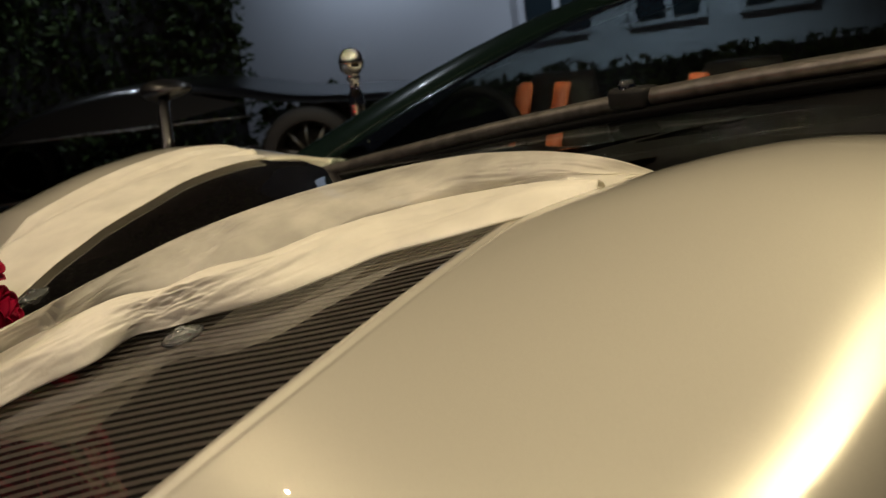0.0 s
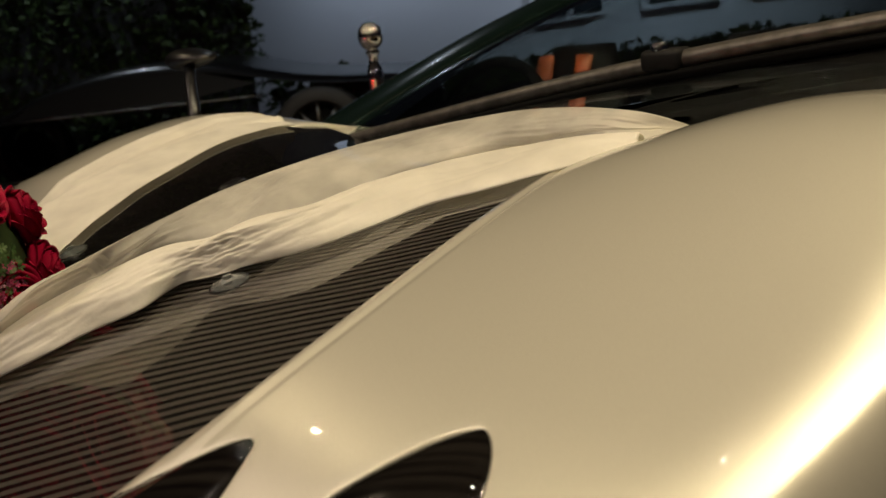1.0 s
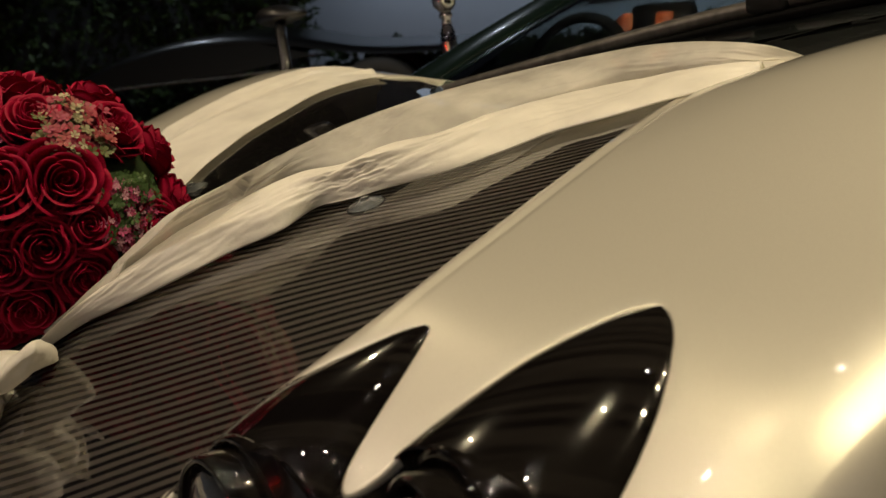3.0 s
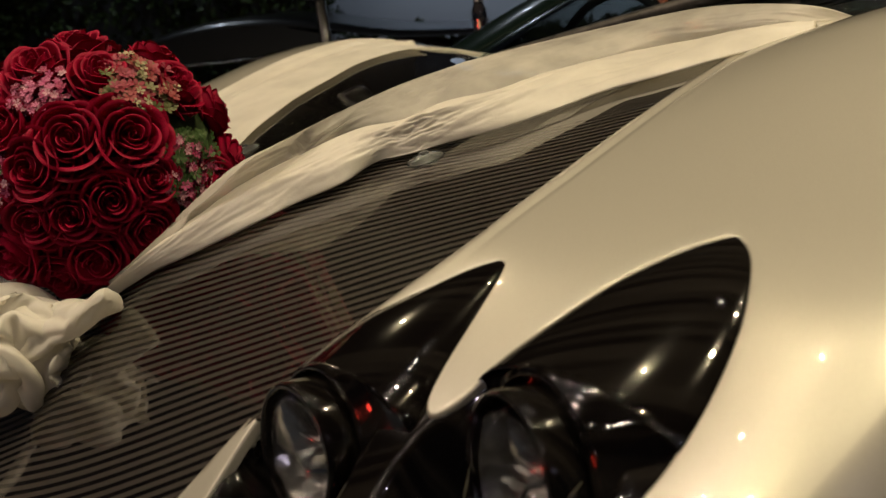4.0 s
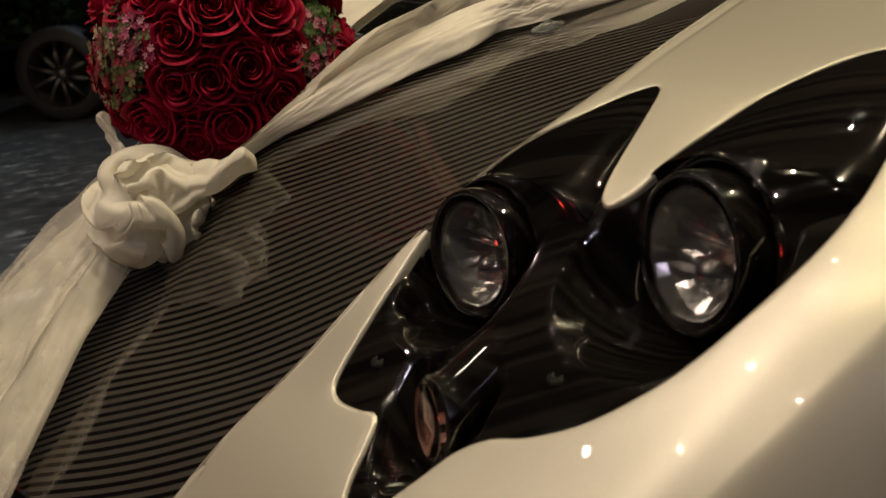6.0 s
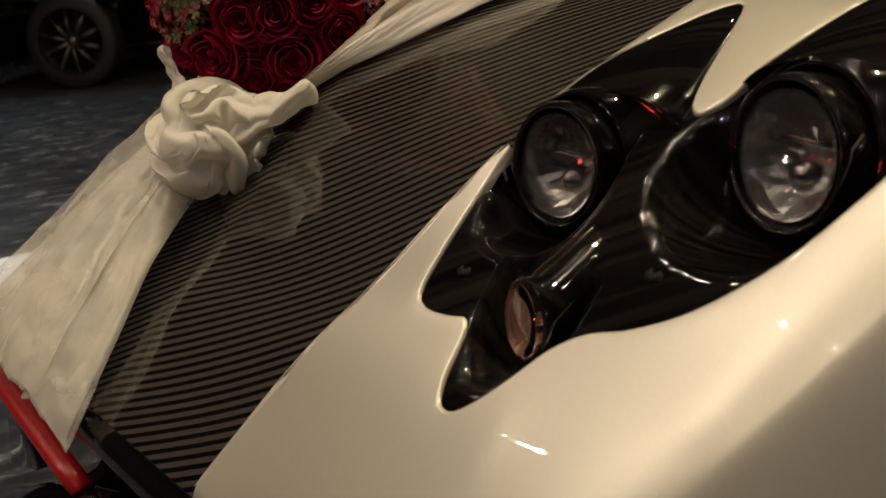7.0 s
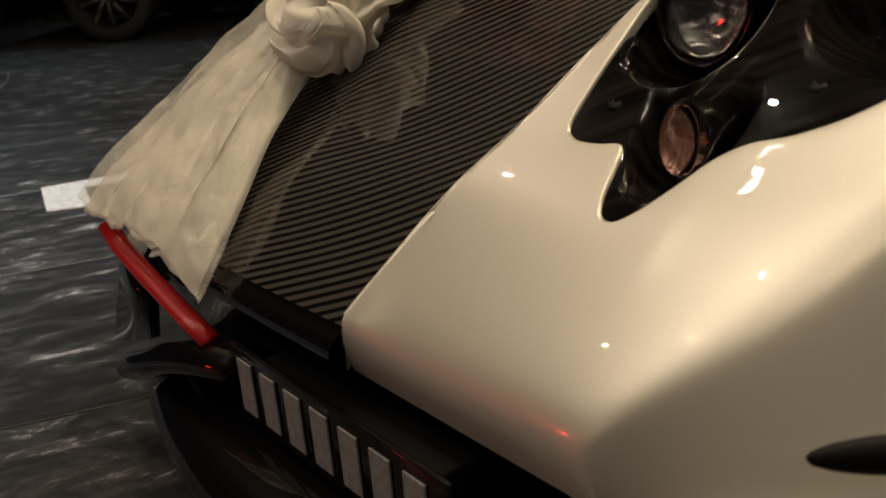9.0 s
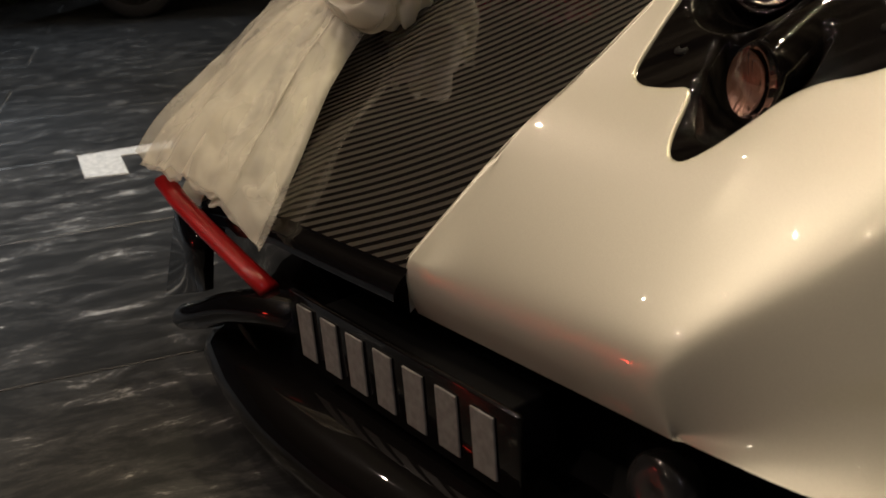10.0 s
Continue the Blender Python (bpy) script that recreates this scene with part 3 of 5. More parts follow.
for n, ((cx, cy, cz), r, tip) in enumerate(LAMPS):
    m = lamp_frame(n)
    barrel = lathe([(r * 1.0, -0.05), (r * 1.06, -0.02), (r * 1.06, 0.006), (r * 1.03, 0.012), (r * 0.97, 0.013), (r * 0.94, 0.009), (r * 0.92, -0.004), (r * 0.90, -0.03)], 48, m)
    if n < 2:
        lamp_ob = part("headlamp", barrel, BLACK, car, "round headlamp in a gloss black barrel")
        part("reflector", facets(r, m, n + 2), BOWL, lamp_ob, "faceted silver reflector", False)
        part("projector", lathe([(0.001, 0.002), (r * 0.14, 0.0), (r * 0.24, -0.006), (r * 0.29, -0.013), (r * 0.33, -0.016), (r * 0.33, -0.03)], 28, m @ Matrix.Translation((r * 0.10, -r * 0.28, 0))), CHROME, lamp_ob, "bright projector bulb cap")
        part("bulb_shield", tube([m @ Vector((-r * 0.6, r * 0.12, -0.010)), m @ Vector((-r * 0.1, r * 0.22, -0.004)), m @ Vector((r * 0.62, r * 0.16, -0.010))], 0.0035, 8), CHROME, lamp_ob, "bright bulb shield")
        g = part("lens", lathe([(0.0005, 0.011), (r * 0.4, 0.0105), (r * 0.75, 0.0085), (r * 0.925, 0.005), (r * 0.925, 0.002), (r * 0.75, 0.0055), (r * 0.4, 0.0075), (0.0005, 0.008)], 40, m), GLASS, lamp_ob, "clear glass lens")
        g.visible_shadow = False
    else:
        barrel.free()
        barrel = lathe([(r * 0.99, -0.012), (r * 0.985, 0.002), (r * 0.97, 0.0035), (r * 0.955, 0.002)], 40, m)
        lamp_ob = part("turn_signal", barrel, BLACK, car, "small amber turn signal")
        part("reflector", lathe([(r * 0.955, 0.002), (r * 0.75, -0.003), (r * 0.4, -0.007), (0.001, -0.008)], 30, m), AMBER, lamp_ob, "amber reflector")
        g = part("lens", lathe([(0.0005, 0.010), (r * 0.5, 0.009), (r * 0.90, 0.006), (r * 0.96, 0.003), (r * 0.95, 0.002), (r * 0.5, 0.006), (0.0005, 0.007)], 30, m), GLASS, lamp_ob, "ribbed clear lens")
        g.visible_shadow = False

# small bolts in the scoops
for bx, by in ((0.462, 0.232), (0.655, 0.262)):
    z = housing_z(bx, by, 0.03) - 0.0005
    part("bolt", lathe([(0.0, 0.0), (0.003, 0.0), (0.0034, 0.0012), (0.0055, 0.0012), (0.0062, 0.0002), (0.008, 0.0), (0.009, -0.003)], 18, Matrix.Translation((bx, by, z)) @ Euler((radians(15), 0, 0)).to_matrix().to_4x4()), MATT, lampset)

# far lamp recess: plain housing below the mirrored wing
bm = bmesh.new()
far_poly = [bm.verts.new((-x, y, wing_z(y) - 0.012 - far_fall(x, y))) for x, y in OUTLINE]
bm.faces.new(far_poly)
bmesh.ops.triangulate(bm, faces=bm.faces[:])
part("headlamp_housing", bm, BLACK, car, "gloss black lamp housing")


# ---- windscreen, pillars, wiper, mirror ----
def screen_z(x, y):
    return 0.795 + 0.40 * (y - 1.2) - 0.10 * (y - 1.2) ** 2 + (0.10 * x - 0.10 * x * x if x < 0 else 0.165 * x - 0.10 * x * x)


def screen_y0(x):
    return 1.21 + 0.10 * (x / 0.55) ** 2


rows = []
for k in np.linspace(0, 1, 24):
    half = 0.60 - 0.14 * k
    rows.append([(x := f * half + (0.3 * f if f > 0 else 0), y := screen_y0(f * 0.6) + 0.95 * k, screen_z(x, y)) for f in np.linspace(-1, 1, 40)])
ws = part("windscreen", grid(rows), SCREEN, car, "dark tinted curved windscreen")
ws.visible_shadow = False
thick = ws.modifiers.new("thick", "SOLIDIFY")
thick.thickness = 0.005
PILLAR = mat("dark_green_black_gloss", (0.003, 0.007, 0.006), 0.25, 0.0, 0.12, 0.01)
bsdf(PILLAR).inputs["Specular IOR Level"].default_value = 0.10
for s in (-1,):
    path = [(s * (0.585 - 0.14 * k), screen_y0(0.6) + 0.95 * k, screen_z(s * (0.6 - 0.14 * k), screen_y0(0.6) + 0.95 * k) + 0.004) for k in np.linspace(0, 1.3, 20)]
    part("a_pillar", tube(path, 0.075, 18, 0.36), PILLAR, car, "gloss black windscreen pillar")
rows = []
for f in np.linspace(-1, 1.5, 50):
    x = f * 0.6
    y = screen_y0(min(x, 0.6))
    z = screen_z(x, y)
    rows.append([(x, 1.15 + 0.05 * f * f - 0.05, stripe_z(min(max(x, -0.48), 0.48), 1.1) - 0.03), (x, y - 0.03, z - 0.035), (x, y, z - 0.004)])
part("cowl", grid(rows), CABIN, car, "matt black cowl below the windscreen")
wip = [(x, 1.36, 0.866 + 0.165 * x - 0.055 * x * x * (x > 0) - 0.02 * (x < -0.2) * (x + 0.2) ** 2) for x in np.linspace(-0.46, 0.80, 30)]
WIPER = mat("satin_grey_wiper", (0.14, 0.13, 0.12), 0.42, 0.7)
mottle(WIPER, 40, (0.08, 0.075, 0.068), (0.14, 0.13, 0.118), 3)
wiper = part("wiper", tube([(x, y - 0.01, z - 0.004) for x, y, z in wip], 0.017, 10, 0.8), WIPER, car, "long satin grey wiper arm")
part("wiper_blade", tube([(x, y - 0.03, z - 0.024) for x, y, z in wip], 0.006, 8, 1.4), CABIN, wiper, "rubber blade")
part("pivot", lathe([(0.0, 0.016), (0.010, 0.016), (0.013, 0.010), (0.013, -0.012)], 16, Matrix.Translation((0.372, 1.34, 0.93))), CHROME, wiper, "bright pivot bolt")
part("wiper_joint", box(0.345, 0.41, 1.325, 1.37, 0.905, 0.936, 0.008), MATT, wiper, "hinge block")

# far door mirror on a stalk
bm = tube([(-0.72, 1.19, 0.84), (-0.74, 1.21, 0.89), (-0.79, 1.24, 0.95), (-0.83, 1.27, 0.99)], 0.014, 10, 1.0, [1.3, 1.0, 0.9, 1.0])
mirror = part("mirror_stalk", bm, CARBLK, car, "slender black mirror stalk")
bm = bmesh.new()
bmesh.ops.create_uvsphere(bm, u_segments=24, v_segments=14, radius=1)
for v in bm.verts:
    v.co = Vector((-0.84 + 0.085 * v.co.x, 1.28 + 0.05 * v.co.y, 0.995 + 0.024 * v.co.z * (1 - 0.35 * v.co.x)))
part("mirror_shell", bm, CARBLK, mirror, "leaf-shaped mirror shell")

# small chrome studs added for the glints on the scuttle below the wiper
for k, (bx, by, bz) in enumerate(((0.18, 1.285, 0.835), (0.24, 1.29, 0.842), (0.29, 1.29, 0.848), (0.33, 1.30, 0.857), (0.37, 1.30, 0.866))):
    part("glint_stud", lathe([(0.0005, 0.006), (0.004, 0.005), (0.006, 0.002), (0.006, -0.012)], 12, Matrix.Translation((bx, by, bz))), CHROME, car, "small chrome stud added for a glint")

# black scuttle that runs up to the screen behind the near wing
rows = []
for x in np.linspace(0.36, 1.05, 16):
    zt = 0.866 + 0.165 * x - 0.055 * x * x
    rows.append([(x, 1.22, 0.72), (x, 1.27, 0.82), (x, 1.31, zt - 0.05), (x, 1.35, zt - 0.02)])
part("scuttle", grid(rows), CABIN, car, "black scuttle under the windscreen")
# cabin
part("dashboard", box(-0.52, 0.9, 1.46, 1.66, 0.60, 0.80, 0.03), CABIN, car, "black dashboard")
rows = []
for y in np.linspace(1.3, 2.6, 8):
    rows.append([(0.95, y, 0.35), (-0.60, y, 0.35), (-0.63, y, 0.60), (-0.60, y, 0.80 + 0.02 * (y - 1.3))])
part("cabin_tub", grid(rows), CABIN, car, "dark cabin floor and door")
part("bulkhead", box(-0.62, 0.95, 2.55, 2.62, 0.35, 0.80, 0.02), CABIN, car, "dark bulkhead")
SEAT = mat("black_seat_leather", (0.006, 0.005, 0.005), 0.5)
bsdf(SEAT).inputs["Specular IOR Level"].default_value = 0.05
PIPE = mat("orange_seat_stripe", (0.30, 0.06, 0.018), 0.5)
for sx in (-0.40, 0.10):
    rows = []
    for k in np.linspace(0, 1, 12):
        w = 0.17 - 0.09 * max(0, k - 0.6) / 0.4
        rows.append([(sx + w * math.cos(a), 2.0 + 0.16 * k + 0.07 * math.sin(a), 0.50 + 0.40 * k) for a in np.linspace(0, 2 * math.pi, 18, endpoint=False)])
    seat = part("seat", grid(rows, closed=True, cap=True), SEAT, car, "black bucket seat with orange stripes")
    for o in (-0.06, 0.06):
        part("stripe", tube([(sx + o, 1.925 + 0.16 * k, 0.52 + 0.38 * k) for k in np.linspace(0.45, 0.95, 8)], 0.026, 8, 0.5), PIPE, seat, "orange stripe")
wheel_rows = []
for a in np.linspace(0, 2 * math.pi, 28, endpoint=False):
    c = Vector((-0.36 + 0.16 * math.cos(a), 1.74 + 0.05 * math.sin(a), 0.76 + 0.14 * math.sin(a)))
    d = Vector((math.cos(a), 0.3 * math.sin(a), 0.95 * math.sin(a)))
    wheel_rows.append([c + d * (0.013 * math.cos(b)) + Vector((0, 0.013 * math.sin(b), 0)) for b in np.linspace(0, 2 * math.pi, 8, endpoint=False)])
wheel_rows.append(wheel_rows[0])
part("steering_wheel", grid(wheel_rows, closed=True), CABIN, car, "dark steering wheel")


# ---- nose: grille, plate, splitter ----
rows = []
for x in np.linspace(-0.27, 0.78, 30):
    b = 0.05 * (x / 0.7) ** 2
    rows.append([(x, 0.05 + b, 0.31), (x, 0.035 + b, 0.27), (x, 0.06 + b, 0.23), (x, 0.10 + b, 0.15), (x, 0.05 + b, 0.10), (x, -0.01 + b, 0.085)])
part("grille", grid(rows), MATT, car, "black intake opening behind the plate")

rows = []
for x in np.linspace(-0.182, 0.74, 50):
    yf = float(np.interp(x, *smooth_table([(-0.2, -0.06), (-0.18, -0.069), (-0.10, -0.090), (-0.03, -0.104), (0.09, -0.119), (0.21, -0.121), (0.29, -0.117), (0.5, -0.10), (0.76, -0.055)])))
    rows.append([(x, 0.06, 0.125), (x, -0.02, 0.126), (x, yf + 0.045, 0.120), (x, yf + 0.020, 0.109), (x, yf + 0.006, 0.095), (x, yf, 0.078), (x, yf + 0.006, 0.058), (x, yf + 0.03, 0.045), (x, 0.06, 0.042)])
part("splitter", grid(rows, cap=True), GLOSSB, car, "gloss black front splitter")

plate = part("number_plate", box(0.052, 0.492, -0.028, -0.020, 0.138, 0.240, 0.003), GLOSSB, car, "black number plate with pale characters")
for k in range(7):
    x = 0.075 + 0.058 * k
    part("character_bar", box(x, x + 0.036, -0.0315, -0.0285, 0.154, 0.226, 0.001, 1), WHITEP, plate, "", False)
part("plate_bracket", box(0.09, 0.45, -0.019, 0.06, 0.15, 0.22, 0.004), MATT, car)

bm = tube([(-0.297, -0.040, 0.318), (-0.24, -0.044, 0.300), (-0.16, -0.040, 0.272), (-0.05, -0.034, 0.238), (0.0, -0.030, 0.222)], 0.016, 10, 0.7)
part("red_trim", bm, REDP, car, "red edging strip")
quad = [(-0.300, 0.266), (-0.418, 0.088), (-0.235, 0.150), (-0.19, 0.262)]
bm = grid([[(x, y, z) for x, z in quad] for y in (-0.032, -0.030, -0.018, -0.016)], closed=True, cap=True)
part("fin", bm, GLOSSB, car, "upright black fin")
bm = tube(spline([(-0.214, -0.068, 0.128), (-0.20, -0.070, 0.134), (-0.15, -0.066, 0.152), (-0.08, -0.050, 0.180), (0.0, -0.030, 0.196), (0.05, -0.012, 0.198)], 24), 0.030, 14, 0.75, [0.35, 0.62, 0.8] + [0.9 + 0.012 * k for k in range(21)])
part("bumper_blade", bm, GLOSSB, car, "curved gloss black bumper blade")
bm = grid([[(x, 0.0 + 0.02 * k, 0.28 - 0.035 * k - 0.10 * max(0, -0.05 - x)) for x in np.linspace(-0.26, 0.05, 12)] for k in np.linspace(-0.6, 4, 10)])
part("bumper_corner", bm, GLOSSB, car, "gloss black corner of the intake")


# ---- cream sash ----
def drape(p, ex, ey, steps, pin, keep, seed, bend=0.25, ring=False):
    """Let a sheet that is longer than its place buckle into folds: lengths are restored step by step, keep() holds it off what it lies on."""
    p = p.copy()
    n, m = p.shape[:2]
    start = p.copy()
    rng = np.random.default_rng(seed)
    links = []
    for di, dj, stiff in ((1, 0, 1.0), (0, 1, 1.0), (1, 1, 0.5), (1, -1, 0.5), (2, 0, bend), (0, 2, bend), (0, 4, 0.8 * bend), (0, 8, 0.6 * bend), (4, 0, 0.6 * bend)):
        for g in range(2):
            s = max(abs(di), abs(dj))
            ii, jj = np.meshgrid(np.arange(n), np.arange(m), indexing="ij")
            ok = ii + di < n
            if not ring:
                ok &= (jj + dj >= 0) & (jj + dj < m)
            ok &= ((ii // s) % 2 == g) if di else ((jj // s) % 2 == g)
            a = (ii[ok], jj[ok])
            b = (ii[ok] + di, (jj[ok] + dj) % m)
            d = p[b] - p[a]
            grow = math.hypot(ex * di, ey * dj) / math.hypot(di, dj)
            links.append((a, b, np.linalg.norm(d, axis=1) * grow, stiff))
    free = (~pin).astype(float)[:, :, None]
    soft = rng.normal(0, 1, (n // 6 + 2, m // 6 + 2, 3))
    u, v = np.linspace(0, n // 6, n), np.linspace(0, m // 6, m)
    i0, j0 = u.astype(int), v.astype(int)
    fu, fv = (u - i0)[:, None, None], (v - j0)[None, :, None]
    blur = (soft[i0][:, j0] * (1 - fu) + soft[i0 + 1][:, j0] * fu) * (1 - fv) + (soft[i0][:, j0 + 1] * (1 - fu) + soft[i0 + 1][:, j0 + 1] * fu) * fv
    p += 0.0022 * blur * free
    for k in range(steps):
        for a, b, rest, stiff in links:
            d = p[b] - p[a]
            length = np.linalg.norm(d, axis=1) + 1e-9
            c = (0.5 * stiff * (1 - rest / length))[:, None] * d
            wa, wb = free[a], free[b]
            p[a] += c * wa
            p[b] -= c * wb
        p = keep(p)
        p = p * free + start * (1 - free)
    return p


def cloth(left, right, n, m, fold, lift, seed, name, parent, label, z_of=None, sheer=None, loose=0.0):
    """A pleated band between two edge lines."""
    a, b = spline(left, n), spline(right, n)
    rows = []
    for i in range(n):
        t = i / (n - 1)
        row = []
        for j in range(m):
            f = j / (m - 1)
            p = Vector(a[i] * (1 - f) + b[i] * f)
            h = fold(t, f)
            w = noise.noise(Vector((p.x * 14, p.y * 14, seed))) * 0.006 + noise.noise(Vector((t * 5, f * 16, seed + 7))) * 0.008
            c3 = Vector((p.x * 34, p.y * 34, seed * 3))
            w += 0.0055 * (abs(noise.noise(c3)) - 0.25) + 0.003 * (abs(noise.noise(c3 * 2.7)) - 0.25)
            p.z += h + w * lift
            if z_of and p.x < 0.49:
                p.z = max(p.z, z_of(p.x, p.y) + 0.004)
            row.append(p)
        rows.append(row)
    if loose:
        p0 = np.array([[tuple(v) for v in r] for r in rows])
        pin = np.zeros((n, m), bool)
        pin[:, 0] = pin[:, -1] = True
        pin[:2] = True
        pin[-1, ::6] = True
        lo, hi = p0[:, :, 2] - 0.016, p0[:, :, 2] + 0.022

        def keep(q):
            q[:, :, 2] = np.clip(q[:, :, 2], lo, hi)
            return q

        p0 = drape(p0, 1.01, 1 + loose, 70, pin, keep, int(seed), 0.3)
        rows = [list(r) for r in p0]
    ob = part(name, grid(rows), sheer or CLOTH, parent, label)
    so = ob.modifiers.new("thick", "SOLIDIFY")
    so.thickness = 0.0015
    return ob


def hood(x, y):
    return stripe_z(x, y) if abs(x) < stripe_half(y) else wing_z(y) - back_drop(y)


sash = thing("wedding_sash", "cream organza sash tied across the bonnet", "ribbon")


def on_hood(pts):
    return [(x, y, hood(min(max(x, -0.5), 0.5), y) + h) for x, y, h in pts]


# lines of the near arm: foot on the bonnet, crease, and back edge
low = on_hood([(-0.06, 0.388, 0.002), (-0.01, 0.420, 0.002), (0.05, 0.455, 0.002), (0.115, 0.500, 0.002), (0.160, 0.552, 0.002), (0.198, 0.594, 0.002), (0.204, 0.640, 0.002), (0.240, 0.669, 0.002), (0.275, 0.700, 0.002), (0.325, 0.738, 0.002), (0.36, 0.79, 0.002), (0.392, 0.848, 0.002), (0.444, 0.880, 0.002)]) + [(0.495, 0.912, 0.846), (0.53, 0.945, 0.852), (0.56, 1.0, 0.848)]
mid = on_hood([(-0.06, 0.393, 0.010), (0.0, 0.431, 0.024), (0.055, 0.472, 0.036), (0.11, 0.517, 0.048), (0.158, 0.573, 0.05), (0.205, 0.63, 0.052)]) + [(0.255, 0.667, 0.822), (0.29, 0.702, 0.838), (0.325, 0.752, 0.843), (0.332, 0.822, 0.849), (0.345, 0.894, 0.851), (0.362, 0.966, 0.850), (0.405, 1.025, 0.852), (0.474, 1.038, 0.858), (0.54, 1.05, 0.856)]
mid = [(x - 0.044 * k, y + 0.023 * k, z - 0.012 * k) for (x, y, z), k in zip(mid, [0, 0.3, 0.6] + [1] * 8 + [0.7, 0.5, 0.2, 0])]
up = on_hood([(-0.06, 0.400, 0.018), (0.0, 0.440, 0.034), (0.065, 0.485, 0.048)]) + [(0.120, 0.519, 0.789), (0.130, 0.553, 0.802), (0.138, 0.610, 0.819), (0.132, 0.684, 0.834), (0.110, 0.771, 0.844), (0.106, 0.860, 0.853), (0.126, 0.934, 0.862), (0.162, 1.006, 0.870), (0.222, 1.056, 0.879), (0.310, 1.072, 0.889), (0.385, 1.062, 0.895), (0.45, 1.075, 0.893), (0.52, 1.085, 0.884), (0.56, 1.12, 0.862), (0.58, 1.15, 0.845)]


def sash_panel(a, b, n, m, bulge, seed, name, label, material, floor_of=None):
    """A band of cloth between two lines, pushed out along its own normal by a bulge, long folds and small creases."""
    a, b = spline(a, n), spline(b, n)
    f = np.linspace(0, 1, m)[None, :, None]
    p = a[:, None, :] * (1 - f) + b[:, None, :] * f
    dt, df = np.gradient(p, axis=0), np.gradient(p, axis=1)
    nrm = np.cross(df, dt)
    nrm /= np.linalg.norm(nrm, axis=2, keepdims=True) + 1e-9
    nrm *= np.where((nrm * np.array([0.5, -0.4, 0.76])).sum(2) < 0, -1, 1)[:, :, None]
    rows = []
    for i in range(n):
        t = i / (n - 1)
        row = []
        for j in range(m):
            g = j / (m - 1)
            side = math.sin(math.pi * g) ** 0.5
            q = Vector((t * 9, g * 2.2 + 0.8 * math.sin(5 * t + seed), seed))
            long = 0.006 * noise.noise(Vector((t * 4.5, g * 3.4 + 1.2 * math.sin(4 * t), seed))) + 0.0022 * (0.4 - abs(noise.noise(Vector((t * 7, g * 11 - 3 * t, seed + 3)))))
            small = (1.5 - t) * 0.0026 * (0.3 - abs(noise.noise(q * 3.1))) + 0.0014 * (0.3 - abs(noise.noise(q * 7.3)))
            gather = math.exp(-(((t - 0.46) / 0.06) ** 2)) * (0.006 * (0.35 - abs(noise.noise(q * 6 + Vector((3, 1, 0))))) - 0.010 * (1 - g) ** 2)
            v = Vector(p[i, j]) + Vector(nrm[i, j]) * (bulge(t, g) + side * (long + small + gather))
            if floor_of and abs(v.x) < 0.49:
                v.z = max(v.z, floor_of(v.x, v.y) + 0.003)
            row.append(v)
        rows.append(row)
    ob = part(name, grid(rows), material, sash, label)
    so = ob.modifiers.new("thick", "SOLIDIFY")
    so.thickness = 0.0012
    return ob


sash_panel(low, mid, 220, 48, lambda t, g: 0.014 * math.sin(math.pi * g) ** 0.7 + 0.004 * g, 2.0, "sash_arm", "gathered arm running up to the windscreen", CLOTH, hood)
sash_panel(mid, up, 220, 48, lambda t, g: 0.010 * math.sin(math.pi * g) - 0.010 * math.exp(-((g / 0.10) ** 2)), 5.0, "sheer_panel", "single sheer layer of the sash", SHEER, hood)


def far_skin(x, y):
    """Height of the other wing, x from the middle."""
    v = min(1.0, max(0.0, (x - stripe_half(y)) / (ridge_x(y) - stripe_half(y))))
    return wing_top(v, y).z - far_fall(x, y) - 0.018 * float(np.interp(y, [0.4, 0.65, 1.1, 1.3], [0, 1, 1, 0])) + back_drop(y) * (1 - v) ** 1.6


fin = spline([(-0.10, 0.53, 0.71), (-0.17, 0.61, 0.737), (-0.225, 0.679, 0.757), (-0.276, 0.745, 0.774), (-0.300, 0.794, 0.787), (-0.345, 0.90, 0.813), (-0.37, 0.97, 0.822), (-0.40, 1.05, 0.824), (-0.42, 1.15, 0.822), (-0.44, 1.26, 0.81)], 90)
rows = []
for i, (ix, iy, iz) in enumerate(fin):
    t = i / 89
    ox = 0.645 - 0.02 * t
    row = []
    for f in np.linspace(0, 1, 40):
        x, y = -ix + (ox + ix) * f, iy + 0.02 * f
        z = iz + (far_skin(stripe_half(y) + 0.03, y) + 0.012 - iz) * min(1.0, f * (ox + ix) / max(0.02, stripe_half(y) + 0.03 + ix)) ** 0.8
        if x > stripe_half(y) + 0.005:
            z = max(z, far_skin(x, y) + 0.004) if x < stripe_half(y) + 0.03 else far_skin(x, y) + 0.004 + 0.008 * max(0.0, 1 - (x - stripe_half(y) - 0.03) / 0.05)
        z += math.sin(math.pi * f) * (0.006 * noise.noise(Vector((t * 3, f * 6 + t, 4))) + 0.002 * noise.noise(Vector((t * 12, f * 16, 9))))
        if x < stripe_half(y) + 0.008:
            z = max(z, stripe_z(-min(x, stripe_half(y)), y) + 0.003)
        row.append((-x, y, z))
    rows.append(row)
so = part("sash_arm", grid(rows), CLOTH, sash, "flat arm lying along the other wing").modifiers.new("thick", "SOLIDIFY")
so.thickness = 0.0012

